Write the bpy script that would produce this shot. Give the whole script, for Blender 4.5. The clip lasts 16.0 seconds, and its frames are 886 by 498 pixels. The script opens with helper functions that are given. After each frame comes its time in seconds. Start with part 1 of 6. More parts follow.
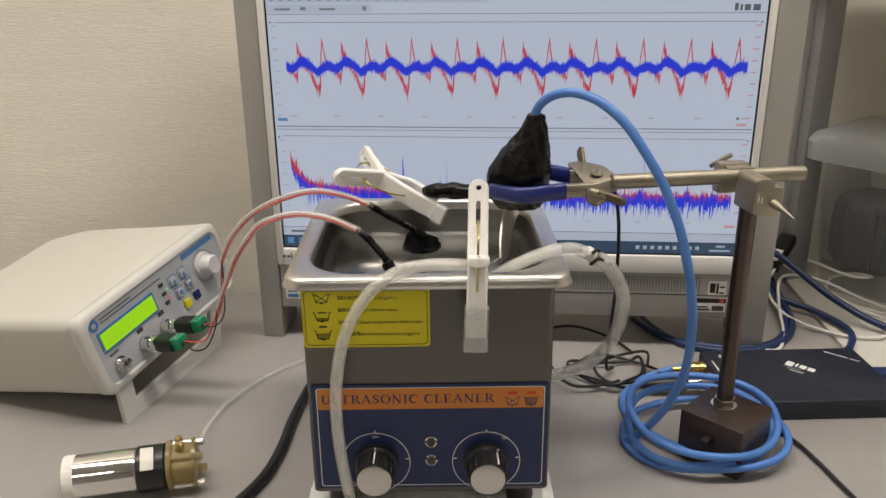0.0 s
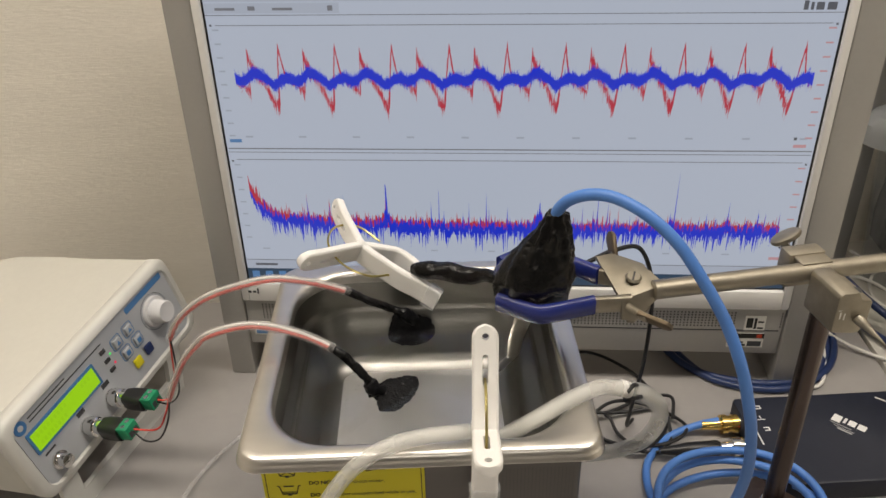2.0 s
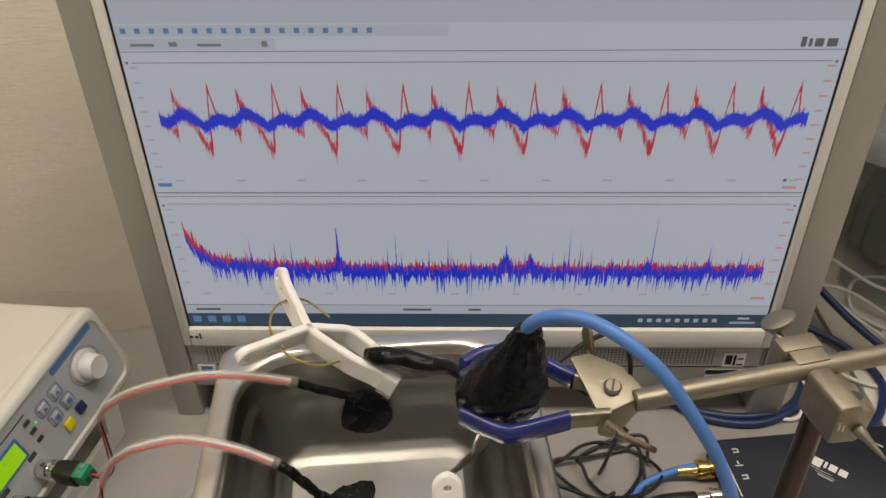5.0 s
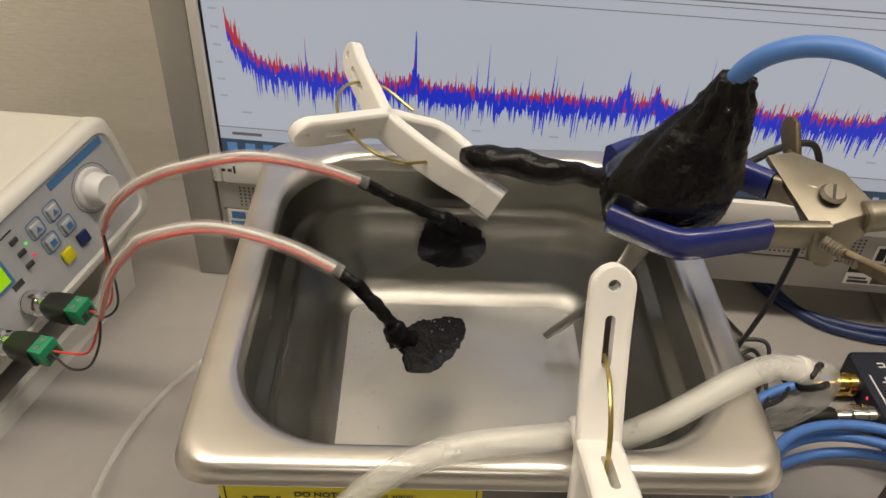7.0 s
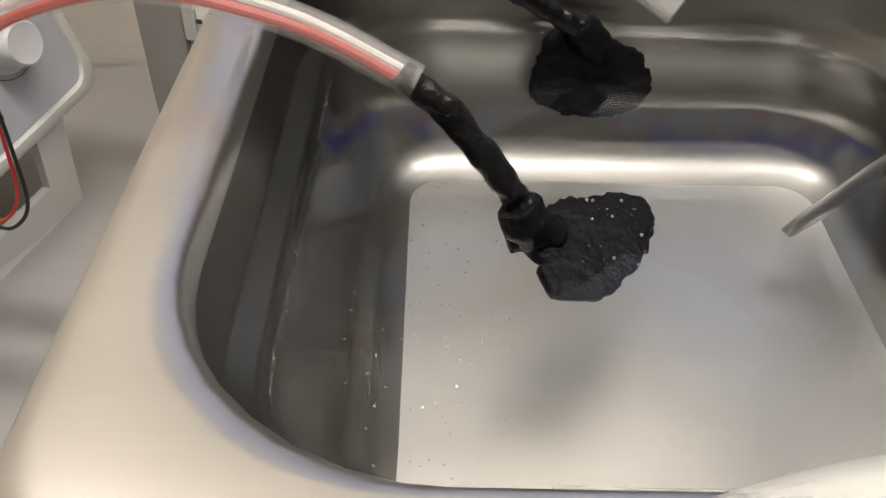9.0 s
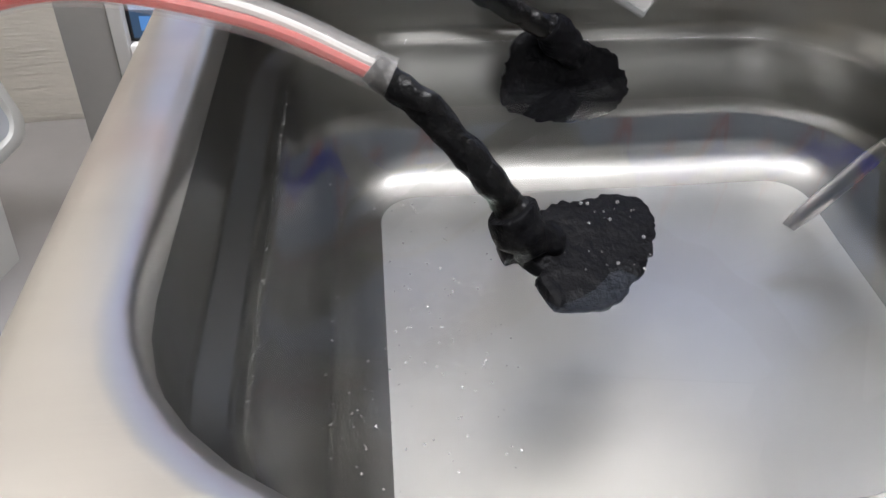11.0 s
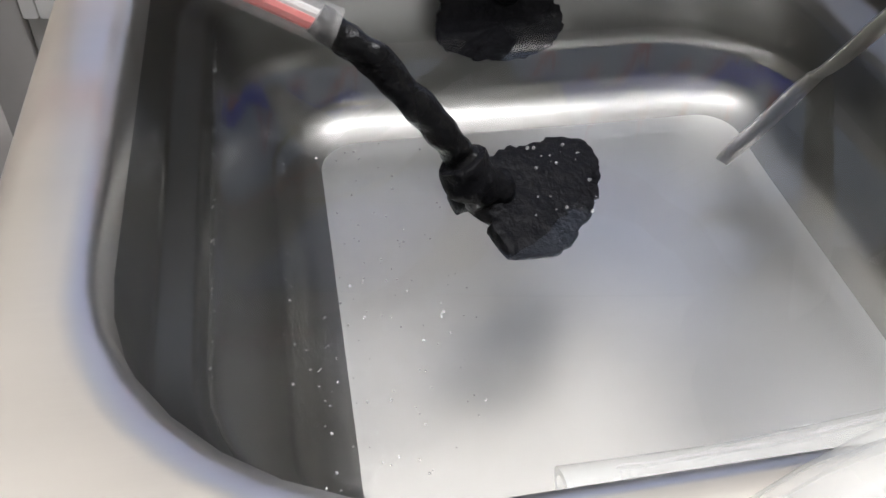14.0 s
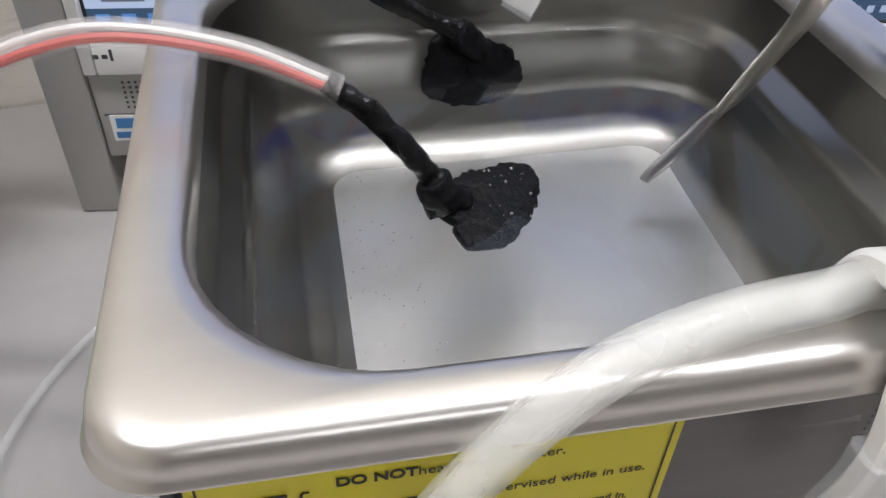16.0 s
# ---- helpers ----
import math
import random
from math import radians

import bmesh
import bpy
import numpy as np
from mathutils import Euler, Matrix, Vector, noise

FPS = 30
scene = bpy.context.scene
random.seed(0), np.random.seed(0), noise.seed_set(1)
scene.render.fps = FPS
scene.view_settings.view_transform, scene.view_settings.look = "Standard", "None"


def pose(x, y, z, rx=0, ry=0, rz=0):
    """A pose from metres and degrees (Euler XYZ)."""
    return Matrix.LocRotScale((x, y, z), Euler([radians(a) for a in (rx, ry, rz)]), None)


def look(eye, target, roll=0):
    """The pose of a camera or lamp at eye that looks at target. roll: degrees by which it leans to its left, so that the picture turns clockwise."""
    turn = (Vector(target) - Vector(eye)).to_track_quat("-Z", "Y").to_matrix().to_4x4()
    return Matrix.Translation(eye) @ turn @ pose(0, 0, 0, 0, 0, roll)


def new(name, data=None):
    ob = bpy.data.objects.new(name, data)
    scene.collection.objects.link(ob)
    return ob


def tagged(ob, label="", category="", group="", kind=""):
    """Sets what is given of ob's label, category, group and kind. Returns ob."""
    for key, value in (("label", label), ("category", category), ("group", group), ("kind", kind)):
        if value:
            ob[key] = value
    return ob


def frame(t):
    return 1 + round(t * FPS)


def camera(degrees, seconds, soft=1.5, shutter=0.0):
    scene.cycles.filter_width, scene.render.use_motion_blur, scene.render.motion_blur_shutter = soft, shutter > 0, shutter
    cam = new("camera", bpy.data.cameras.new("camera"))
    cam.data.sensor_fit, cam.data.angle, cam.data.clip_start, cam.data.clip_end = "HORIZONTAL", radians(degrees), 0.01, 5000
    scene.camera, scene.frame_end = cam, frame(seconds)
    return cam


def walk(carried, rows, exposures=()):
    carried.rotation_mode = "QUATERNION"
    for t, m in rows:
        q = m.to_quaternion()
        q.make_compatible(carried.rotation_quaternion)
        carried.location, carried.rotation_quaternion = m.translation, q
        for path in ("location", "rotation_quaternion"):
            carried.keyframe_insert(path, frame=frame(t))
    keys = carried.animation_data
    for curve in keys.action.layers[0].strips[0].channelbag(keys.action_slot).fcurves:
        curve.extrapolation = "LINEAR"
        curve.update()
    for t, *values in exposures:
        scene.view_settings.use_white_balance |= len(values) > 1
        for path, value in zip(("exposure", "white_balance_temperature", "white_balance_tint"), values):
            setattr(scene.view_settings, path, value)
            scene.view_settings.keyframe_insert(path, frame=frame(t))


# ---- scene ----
cam = camera(57.20, 16.0)
PATH = [
    (0, (0.0073, -0.4602, 0.3909), (0.0174, 1.418, -0.2964), -0.58),
    (0.5, (0.0076, -0.4441, 0.3915), (0.014, 1.4323, -0.3005), -0.85),
    (1, (0.0062, -0.4041, 0.4115), (0.0115, 1.4456, -0.3491), -0.34),
    (1.5, (0.0076, -0.3471, 0.4542), (0.0033, 1.4362, -0.4513), -1.33),
    (2, (0.008, -0.2855, 0.4841), (0.0382, 1.4342, -0.5365), -1.45),
    (2.5, (0.0145, -0.2448, 0.4956), (0.0418, 1.4199, -0.6126), -2.26),
    (3, (0.011, -0.2171, 0.5107), (0.0421, 1.3691, -0.7071), -2.29),
    (3.5, (0.0148, -0.2048, 0.5274), (0.0458, 1.3682, -0.7073), -2.83),
    (4, (0.0171, -0.1965, 0.5336), (0.0763, 1.387, -0.6866), -2.39),
    (4.2, (0.0179, -0.1939, 0.5333), (0.0892, 1.3902, -0.6855), -2.14),
    (6.3, (0.0139, -0.1857, 0.4957), (0.1373, 1.4629, -0.6299), 0.84),
    (6.5, (0.0033, -0.1736, 0.468), (0.0886, 1.4659, -0.6743), 1.39),
    (7, (-0.0201, -0.1439, 0.3966), (0.0383, 1.4144, -0.8558), 2.98),
    (7.5, (-0.0275, -0.1022, 0.3521), (0.0075, 1.3771, -0.9935), 2.78),
    (8, (-0.0386, -0.0688, 0.3144), (-0.0233, 1.3526, -1.0926), 2.10),
    (8.2, (-0.041, -0.055, 0.2989), (-0.0297, 1.3813, -1.0927), 2.29),
    (10.5, (-0.0482, -0.0346, 0.266), (0.1031, 1.4971, -1.0112), 2.57),
    (11, (-0.0505, -0.0321, 0.2623), (0.1172, 1.5232, -0.9838), 1.48),
    (11.5, (-0.0521, -0.0273, 0.2607), (0.2501, 1.5024, -0.9918), 2.62),
    (12, (-0.0534, -0.0255, 0.2604), (0.3056, 1.4479, -1.0435), 4.32),
    (12.5, (-0.0544, -0.0259, 0.2615), (0.3509, 1.3935, -1.088), 5.67),
    (13, (-0.0536, -0.0269, 0.262), (0.3392, 1.3778, -1.1064), 5.48),
    (13.5, (-0.0562, -0.0281, 0.2647), (0.3244, 1.3727, -1.1111), 5.18),
    (14, (-0.0554, -0.0283, 0.2655), (0.2954, 1.3736, -1.1171), 4.35),
    (14.5, (-0.0553, -0.0257, 0.2669), (0.2796, 1.3335, -1.1616), 4.37),
    (15, (-0.0553, -0.0284, 0.2656), (0.2451, 1.3494, -1.1527), 3.17),
    (15.5, (-0.0553, -0.0322, 0.2709), (0.2448, 1.334, -1.1586), 3.31),
    (16, (-0.0554, -0.0699, 0.2927), (0.2544, 1.4008, -1.0269), 2.00),
]
# the clip's camera opens up and cools its picture as it comes close to the basin
LIGHT = [(0.0, 0.0, 6600, 10), (2.0, -0.11, 6750, 10), (3.5, -0.34, 7100, 10), (6.3, -0.26, 7100, 10), (7.0, -0.15, 7250, 10), (8.2, 0.03, 6950, 11), (10.3, 0.42, 5750, 12), (12.5, 0.38, 5700, 12), (14.0, 0.27, 5700, 12), (15.5, 0.25, 5700, 12), (16.0, 0.32, 5700, 12)]
walk(cam, [(t, look(eye, target, roll)) for t, eye, target, roll in PATH], LIGHT)

# world: a dim interior, lit by the ceiling's fluorescent lamps and an added third
world = bpy.data.worlds.new("world")
scene.world = world
world.use_nodes = True
world.node_tree.nodes["Background"].inputs[0].default_value = (0.9, 0.92, 1.0, 1)
world.node_tree.nodes["Background"].inputs[1].default_value = 0.05

TABLE = 0.028      # height of the desk top
WATER = 0.178      # height of the water in the tank
CEIL, FLOOR = 1.95, -0.70


def lamp(name, at, size, size_y, power, color, turn=0):
    data = bpy.data.lights.new(name, "AREA")
    data.shape, data.size, data.size_y, data.energy, data.color = "RECTANGLE", size, size_y, power, color
    ob = new(name, data)
    ob.matrix_world = pose(*at, 0, 0, turn)
    return ob


# third row: unseen fill lamp, added to brighten the wall behind the desk
LAMPS = [(-0.62, -0.10, 17.5), (0.72, -0.10, 17.5), (0.05, -2.3, 8.5)]
for lx, ly, watts in LAMPS:
    lamp("ceiling_lamp_light", (lx, ly, CEIL - 0.10), 1.15, 0.24, watts, (1.0, 0.93, 0.84))


# ---- materials ----
def mat(name, color, rough=0.5, metal=0.0, vary=0.08, scale=60, bump=0.0, bscale=None, coat=0.0, stretch=(1, 1, 1), spec=None, trans=0.0, ior=None, alpha=None, rvary=0.0):
    m = bpy.data.materials.new(name)
    m.use_nodes = True
    nt = m.node_tree
    b = nt.nodes["Principled BSDF"]
    b.inputs["Roughness"].default_value, b.inputs["Metallic"].default_value = rough, metal
    b.inputs["Coat Weight"].default_value = coat
    if spec is not None:
        b.inputs["Specular IOR Level"].default_value = spec
    b.inputs["Transmission Weight"].default_value = trans
    if ior:
        b.inputs["IOR"].default_value = ior
    if alpha is not None:
        b.inputs["Alpha"].default_value = alpha
    co = nt.nodes.new("ShaderNodeTexCoord")
    mp = nt.nodes.new("ShaderNodeMapping")
    mp.inputs["Scale"].default_value = stretch
    nt.links.new(co.outputs["Object"], mp.inputs[0])
    n1 = nt.nodes.new("ShaderNodeTexNoise")
    n1.inputs["Scale"].default_value, n1.inputs["Detail"].default_value = scale, 6
    n2 = nt.nodes.new("ShaderNodeTexNoise")
    n2.inputs["Scale"].default_value, n2.inputs["Detail"].default_value = scale / 9, 3
    for n in (n1, n2):
        nt.links.new(mp.outputs[0], n.inputs["Vector"])
    add = nt.nodes.new("ShaderNodeMath")
    add.operation = "ADD"
    nt.links.new(n1.outputs["Fac"], add.inputs[0])
    nt.links.new(n2.outputs["Fac"], add.inputs[1])
    ramp = nt.nodes.new("ShaderNodeMapRange")
    ramp.inputs["From Min"].default_value, ramp.inputs["From Max"].default_value = 0.6, 1.4
    ramp.inputs["To Min"].default_value, ramp.inputs["To Max"].default_value = 1 - vary, 1 + vary
    nt.links.new(add.outputs[0], ramp.inputs["Value"])
    mul = nt.nodes.new("ShaderNodeVectorMath")
    mul.operation = "SCALE"
    mul.inputs[0].default_value = color
    nt.links.new(ramp.outputs[0], mul.inputs["Scale"])
    nt.links.new(mul.outputs[0], b.inputs["Base Color"])
    if rvary:
        rr = nt.nodes.new("ShaderNodeMapRange")
        rr.inputs["From Min"].default_value, rr.inputs["From Max"].default_value = 0.3, 0.7
        rr.inputs["To Min"].default_value, rr.inputs["To Max"].default_value = max(0.02, rough - rvary), rough + rvary
        nt.links.new(n2.outputs["Fac"], rr.inputs["Value"])
        nt.links.new(rr.outputs[0], b.inputs["Roughness"])
    if bump:
        nb = nt.nodes.new("ShaderNodeTexNoise")
        nb.inputs["Scale"].default_value, nb.inputs["Detail"].default_value = bscale or scale, 5
        nt.links.new(mp.outputs[0], nb.inputs["Vector"])
        bp = nt.nodes.new("ShaderNodeBump")
        bp.inputs["Strength"].default_value, bp.inputs["Distance"].default_value = bump, 0.002
        nt.links.new(nb.outputs["Fac"], bp.inputs["Height"])
        nt.links.new(bp.outputs[0], b.inputs["Normal"])
    return m


def glow(name, color, strength=1.0):
    m = bpy.data.materials.new(name)
    m.use_nodes = True
    b = m.node_tree.nodes["Principled BSDF"]
    b.inputs["Base Color"].default_value = (0.02, 0.02, 0.02, 1)
    b.inputs["Roughness"].default_value = 0.35
    b.inputs["Emission Color"].default_value = (*color, 1)
    b.inputs["Emission Strength"].default_value = strength
    return m


M_WALL = mat("wallpaper", (0.86, 0.815, 0.73), 0.85, vary=0.04, scale=70, bump=0.32, bscale=120, stretch=(1, 1, 6))
M_DESK = mat("desk_laminate", (0.33, 0.315, 0.305), 0.45, vary=0.05, scale=90, bump=0.04)
M_DESK2 = mat("pale_desk_laminate", (0.62, 0.60, 0.55), 0.42, vary=0.04, scale=90, bump=0.04)
# ceiling is never in view; toned down to darken its reflection in the steel
M_PLASTER = mat("ceiling_board", (0.50, 0.49, 0.47), 0.9, vary=0.04, scale=30)
# grey chosen so the unseen front wall reflects darker in the basin
M_DIMWALL = mat("unseen_dim_wall", (0.30, 0.30, 0.29), 0.6, vary=0.06, scale=12)
M_FLOOR = mat("floor_vinyl", (0.30, 0.29, 0.27), 0.5, vary=0.1, scale=12)
M_STEEL = mat("brushed_steel", (0.66, 0.64, 0.61), 0.33, 1.0, vary=0.05, scale=120, bump=0.06, bscale=160, stretch=(0.06, 1, 1), rvary=0.05)
# same steel, base darkened to stand in for dark reflections on the walls
M_TANKSHADE = mat("shaded_tank_steel", (0.240, 0.236, 0.222), 0.31, 1.0, vary=0.06, scale=70, bump=0.015, bscale=60, rvary=0.04)
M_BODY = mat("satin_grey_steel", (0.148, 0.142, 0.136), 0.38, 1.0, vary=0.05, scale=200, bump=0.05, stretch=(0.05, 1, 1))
M_BOLT = mat("nickel_plate", (0.33, 0.30, 0.245), 0.50, 1.0, vary=0.15, scale=150, bump=0.08, rvary=0.08)
M_WING = mat("worn_brown_brass", (0.17, 0.135, 0.095), 0.55, 1.0, vary=0.3, scale=140, bump=0.1, rvary=0.1)
M_CHROME = mat("chrome", (0.78, 0.77, 0.75), 0.12, 1.0, vary=0.04)
M_PADTAPE = mat("soaked_black_tape", (0.005, 0.005, 0.006), 0.42, vary=0.3, scale=300, bump=0.5, bscale=320, spec=0.10)
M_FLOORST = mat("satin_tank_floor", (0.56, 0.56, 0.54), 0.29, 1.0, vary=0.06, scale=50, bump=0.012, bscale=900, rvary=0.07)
M_DARKROD = mat("bronzed_rod", (0.10, 0.078, 0.07), 0.3, 0.85, vary=0.2, scale=90, stretch=(1, 1, 0.15), bump=0.05, rvary=0.1)
M_MAG = mat("brown_lacquer", (0.030, 0.017, 0.013), 0.38, vary=0.25, scale=80, bump=0.15, bscale=220)
M_YEL = mat("yellow_label", (0.70, 0.62, 0.012), 0.45, vary=0.03)
M_ORANGE = mat("orange_print", (0.62, 0.22, 0.035), 0.45, vary=0.03)
M_NAVY = mat("navy_panel", (0.012, 0.025, 0.10), 0.38, vary=0.08)
M_INK = mat("black_print", (0.015, 0.014, 0.012), 0.5, vary=0.02)
M_WPRINT = mat("white_print", (0.75, 0.75, 0.74), 0.5, vary=0.02)
M_RPRINT = mat("red_print", (0.55, 0.06, 0.02), 0.5, vary=0.02)
M_BLACK = mat("black_plastic", (0.012, 0.012, 0.013), 0.36, vary=0.1)
M_TAPE = mat("black_tape", (0.003, 0.003, 0.0033), 0.22, vary=0.3, scale=200, bump=1.0, bscale=150, rvary=0.08, spec=0.26)
M_RUBBER = mat("black_cable", (0.012, 0.012, 0.013), 0.45, vary=0.1)
M_BLUE = mat("blue_cable", (0.075, 0.21, 0.58), 0.42, vary=0.05, scale=60)
M_NAVYC = mat("navy_cable", (0.012, 0.028, 0.10), 0.4, vary=0.1)
M_WHITEC = mat("white_cable", (0.68, 0.67, 0.64), 0.45, vary=0.04)
M_PVC = mat("blue_pvc_dip", (0.017, 0.028, 0.17), 0.26, vary=0.08, scale=100, bump=0.05)
M_PEG = mat("white_peg_plastic", (0.82, 0.81, 0.79), 0.38, vary=0.03, scale=60)
M_BRASS = mat("yellow_passivated_wire", (0.50, 0.42, 0.16), 0.28, 1.0, vary=0.1)
M_GOLD = mat("gold_plate", (0.80, 0.55, 0.16), 0.2, 1.0, vary=0.05)
M_SILVER = mat("silver_paint", (0.40, 0.39, 0.37), 0.42, 0.25, vary=0.03, scale=300, bump=0.03)
M_WHITEP = mat("white_bezel", (0.80, 0.79, 0.77), 0.3, vary=0.02)
M_CASE = mat("cream_case", (0.56, 0.55, 0.50), 0.48, vary=0.03, scale=200, bump=0.06, bscale=400)
M_FACE = mat("grey_front_panel", (0.42, 0.44, 0.47), 0.45, vary=0.03)
M_BEZ = mat("pale_bezel", (0.60, 0.60, 0.57), 0.42, vary=0.03)
M_KNOBG = mat("grey_knob", (0.62, 0.62, 0.63), 0.4, vary=0.03)
M_LBLUE = mat("blue_print", (0.06, 0.19, 0.42), 0.45, vary=0.03)
M_GREEN = mat("green_terminal", (0.01, 0.26, 0.12), 0.4, vary=0.05)
M_RED = mat("red_wire", (0.62, 0.045, 0.03), 0.4, vary=0.05)
M_SOOT = mat("dark_plastic_grey", (0.05, 0.05, 0.052), 0.5, vary=0.1)
M_SCOPE = mat("navy_scope_case", (0.010, 0.013, 0.026), 0.5, vary=0.12, scale=300, bump=0.1, bscale=700)
M_TISSUE = mat("white_foam", (0.82, 0.82, 0.80), 0.9, vary=0.05, scale=120, bump=0.6, bscale=200)
M_AMBER = mat("amber_plastic", (0.62, 0.50, 0.24), 0.2, vary=0.1, trans=0.75, ior=1.45)
M_SILICONE = mat("milky_silicone", (0.86, 0.86, 0.82), 0.28, vary=0.05, scale=40, alpha=0.28)
M_SLEEVE = mat("frosted_sleeve", (0.80, 0.82, 0.84), 0.25, vary=0.02, alpha=0.30)
M_CLEAR = mat("clear_pvc_tube", (0.84, 0.82, 0.80), 0.14, vary=0.02, alpha=0.15)
M_FAINT = mat("thin_clear_tube_plastic", (0.80, 0.79, 0.77), 0.15, vary=0.02, alpha=0.11)
M_BIN = mat("clear_bin_plastic", (0.42, 0.44, 0.45), 0.25, vary=0.03, alpha=0.15)
M_LID = mat("frosted_lid_plastic", (0.55, 0.58, 0.62), 0.32, vary=0.03, alpha=0.5)
M_GREYPOST = mat("grey_rack_paint", (0.30, 0.30, 0.30), 0.5, vary=0.05)
M_RACKP = mat("pale_rack_paint", (0.42, 0.42, 0.42), 0.5, vary=0.04)
M_PAPER = mat("white_card", (0.78, 0.77, 0.72), 0.7, vary=0.03)
M_WATER = mat("water", (1, 1, 1), 0.0, vary=0.0, trans=1.0, ior=1.33)
M_BUBBLE = mat("air_bubble", (0.9, 0.9, 0.9), 0.04, vary=0.0, trans=0.75, ior=1.4)
G_SCREEN = glow("lcd_white", (0.555, 0.625, 0.77), 0.70)
G_BAR = glow("lcd_grey", (0.50, 0.56, 0.69), 0.68)
G_RED = glow("trace_red", (0.62, 0.035, 0.07), 0.66)
G_BLUE = glow("trace_blue", (0.006, 0.035, 0.78), 0.70)
G_INK = glow("lcd_ink", (0.12, 0.13, 0.16), 0.66)
G_PALE = glow("lcd_pale_text", (0.44, 0.49, 0.61), 0.66)
G_PINK = glow("lcd_pink", (0.66, 0.36, 0.40), 0.66)
G_TASK = glow("lcd_taskbar", (0.03, 0.07, 0.13), 0.66)
G_LINE = glow("lcd_line", (0.22, 0.23, 0.27), 0.66)
G_ICON = glow("lcd_icon", (0.10, 0.26, 0.55), 0.66)
G_LCD = glow("green_backlight", (0.36, 0.75, 0.0), 0.8)
G_LCDINK = glow("green_lcd_ink", (0.335, 0.71, 0.0), 0.79)
G_GLED = glow("green_led", (0.1, 0.9, 0.2), 1.0)
G_RLED = glow("red_led", (0.9, 0.05, 0.12), 1.0)
G_TUBE = glow("lamp_tube", (1.0, 0.93, 0.84), 6.0)


# ---- mesh helpers ----
def part(name, bm, material, parent=None, label="", smooth=True, angle=40):
    me = bpy.data.meshes.new(name)
    bmesh.ops.recalc_face_normals(bm, faces=bm.faces)
    bm.to_mesh(me)
    bm.free()
    if smooth:
        me.shade_smooth()
        me.set_sharp_from_angle(angle=radians(angle))
    me.materials.append(material)
    ob = new(name, me)
    if parent is not None:
        ob.parent = parent
    if label:
        ob["label"] = label
    return ob


def thing(name, label, category, group="", kind=""):
    return tagged(new(name), label, category, group, kind)


def box(bm, lo, hi, bev=0.0, m=None, seg=2):
    r = bmesh.ops.create_cube(bm, size=1.0)
    vs = r["verts"]
    lo, hi = Vector(lo), Vector(hi)
    for v in vs:
        v.co = Vector([(lo[i] + hi[i]) / 2 + v.co[i] * (hi[i] - lo[i]) for i in range(3)])
    if bev:
        es = list({e for v in vs for e in v.link_edges})
        out = bmesh.ops.bevel(bm, geom=es, offset=bev, segments=seg, affect="EDGES", profile=0.5)
        vs = list({v for f in out["faces"] for v in f.verts} | {v for v in vs if v.is_valid})
        vs = list({v for s in vs for f in s.link_faces for v in f.verts})
    if m is not None:
        for v in vs:
            v.co = m @ v.co
    return vs


def boxed(lo, hi, bev=0.0, m=None, seg=2):
    bm = bmesh.new()
    box(bm, lo, hi, bev, m, seg)
    return bm


def axis(p, q):
    """A pose at p whose z points to q."""
    p, q = Vector(p), Vector(q)
    return Matrix.Translation(p) @ (q - p).to_track_quat("Z", "Y").to_matrix().to_4x4()


def lathe(bm, prof, m, n=28):
    """prof: rows of (radius, height) along z of m."""
    rings = []
    for r, z in prof:
        rings.append([bm.verts.new(m @ Vector((r * math.cos(2 * math.pi * k / n), r * math.sin(2 * math.pi * k / n), z))) for k in range(n)])
    for a, b in zip(rings, rings[1:]):
        for k in range(n):
            bm.faces.new((a[k], a[(k + 1) % n], b[(k + 1) % n], b[k]))
    bm.faces.new(rings[0])
    bm.faces.new(rings[-1])


def turned(prof, p, q, n=28):
    bm = bmesh.new()
    lathe(bm, prof, axis(p, q), n)
    return bm


def rod(p, q, r, bev=0.0006, n=20):
    ln = (Vector(q) - Vector(p)).length
    return turned([(r - bev, 0), (r, bev), (r, ln - bev), (r - bev, ln)], p, q, n)


def spline(pts, n=10):
    """A smooth row of points through pts."""
    pts = [Vector(p) for p in pts]
    P = [2 * pts[0] - pts[1]] + pts + [2 * pts[-1] - pts[-2]]
    out = []
    for a, b, c, d in zip(P, P[1:], P[2:], P[3:]):
        for k in range(n):
            t = k / n
            out.append(0.5 * (2 * b + (c - a) * t + (2 * a - 5 * b + 4 * c - d) * t * t + (3 * b - a - 3 * c + d) * t ** 3))
    out.append(pts[-1])
    return out


def frames(path):
    """Tangent, side and up along a path, without twist."""
    res, up = [], Vector((0, 0, 1))
    for i, p in enumerate(path):
        t = (path[min(i + 1, len(path) - 1)] - path[max(i - 1, 0)]).normalized()
        if i == 0 and abs(t.z) > 0.9:
            up = Vector((0, 1, 0))
        side = t.cross(up).normalized()
        up = side.cross(t).normalized()
        res.append((p, t, side, up))
    return res


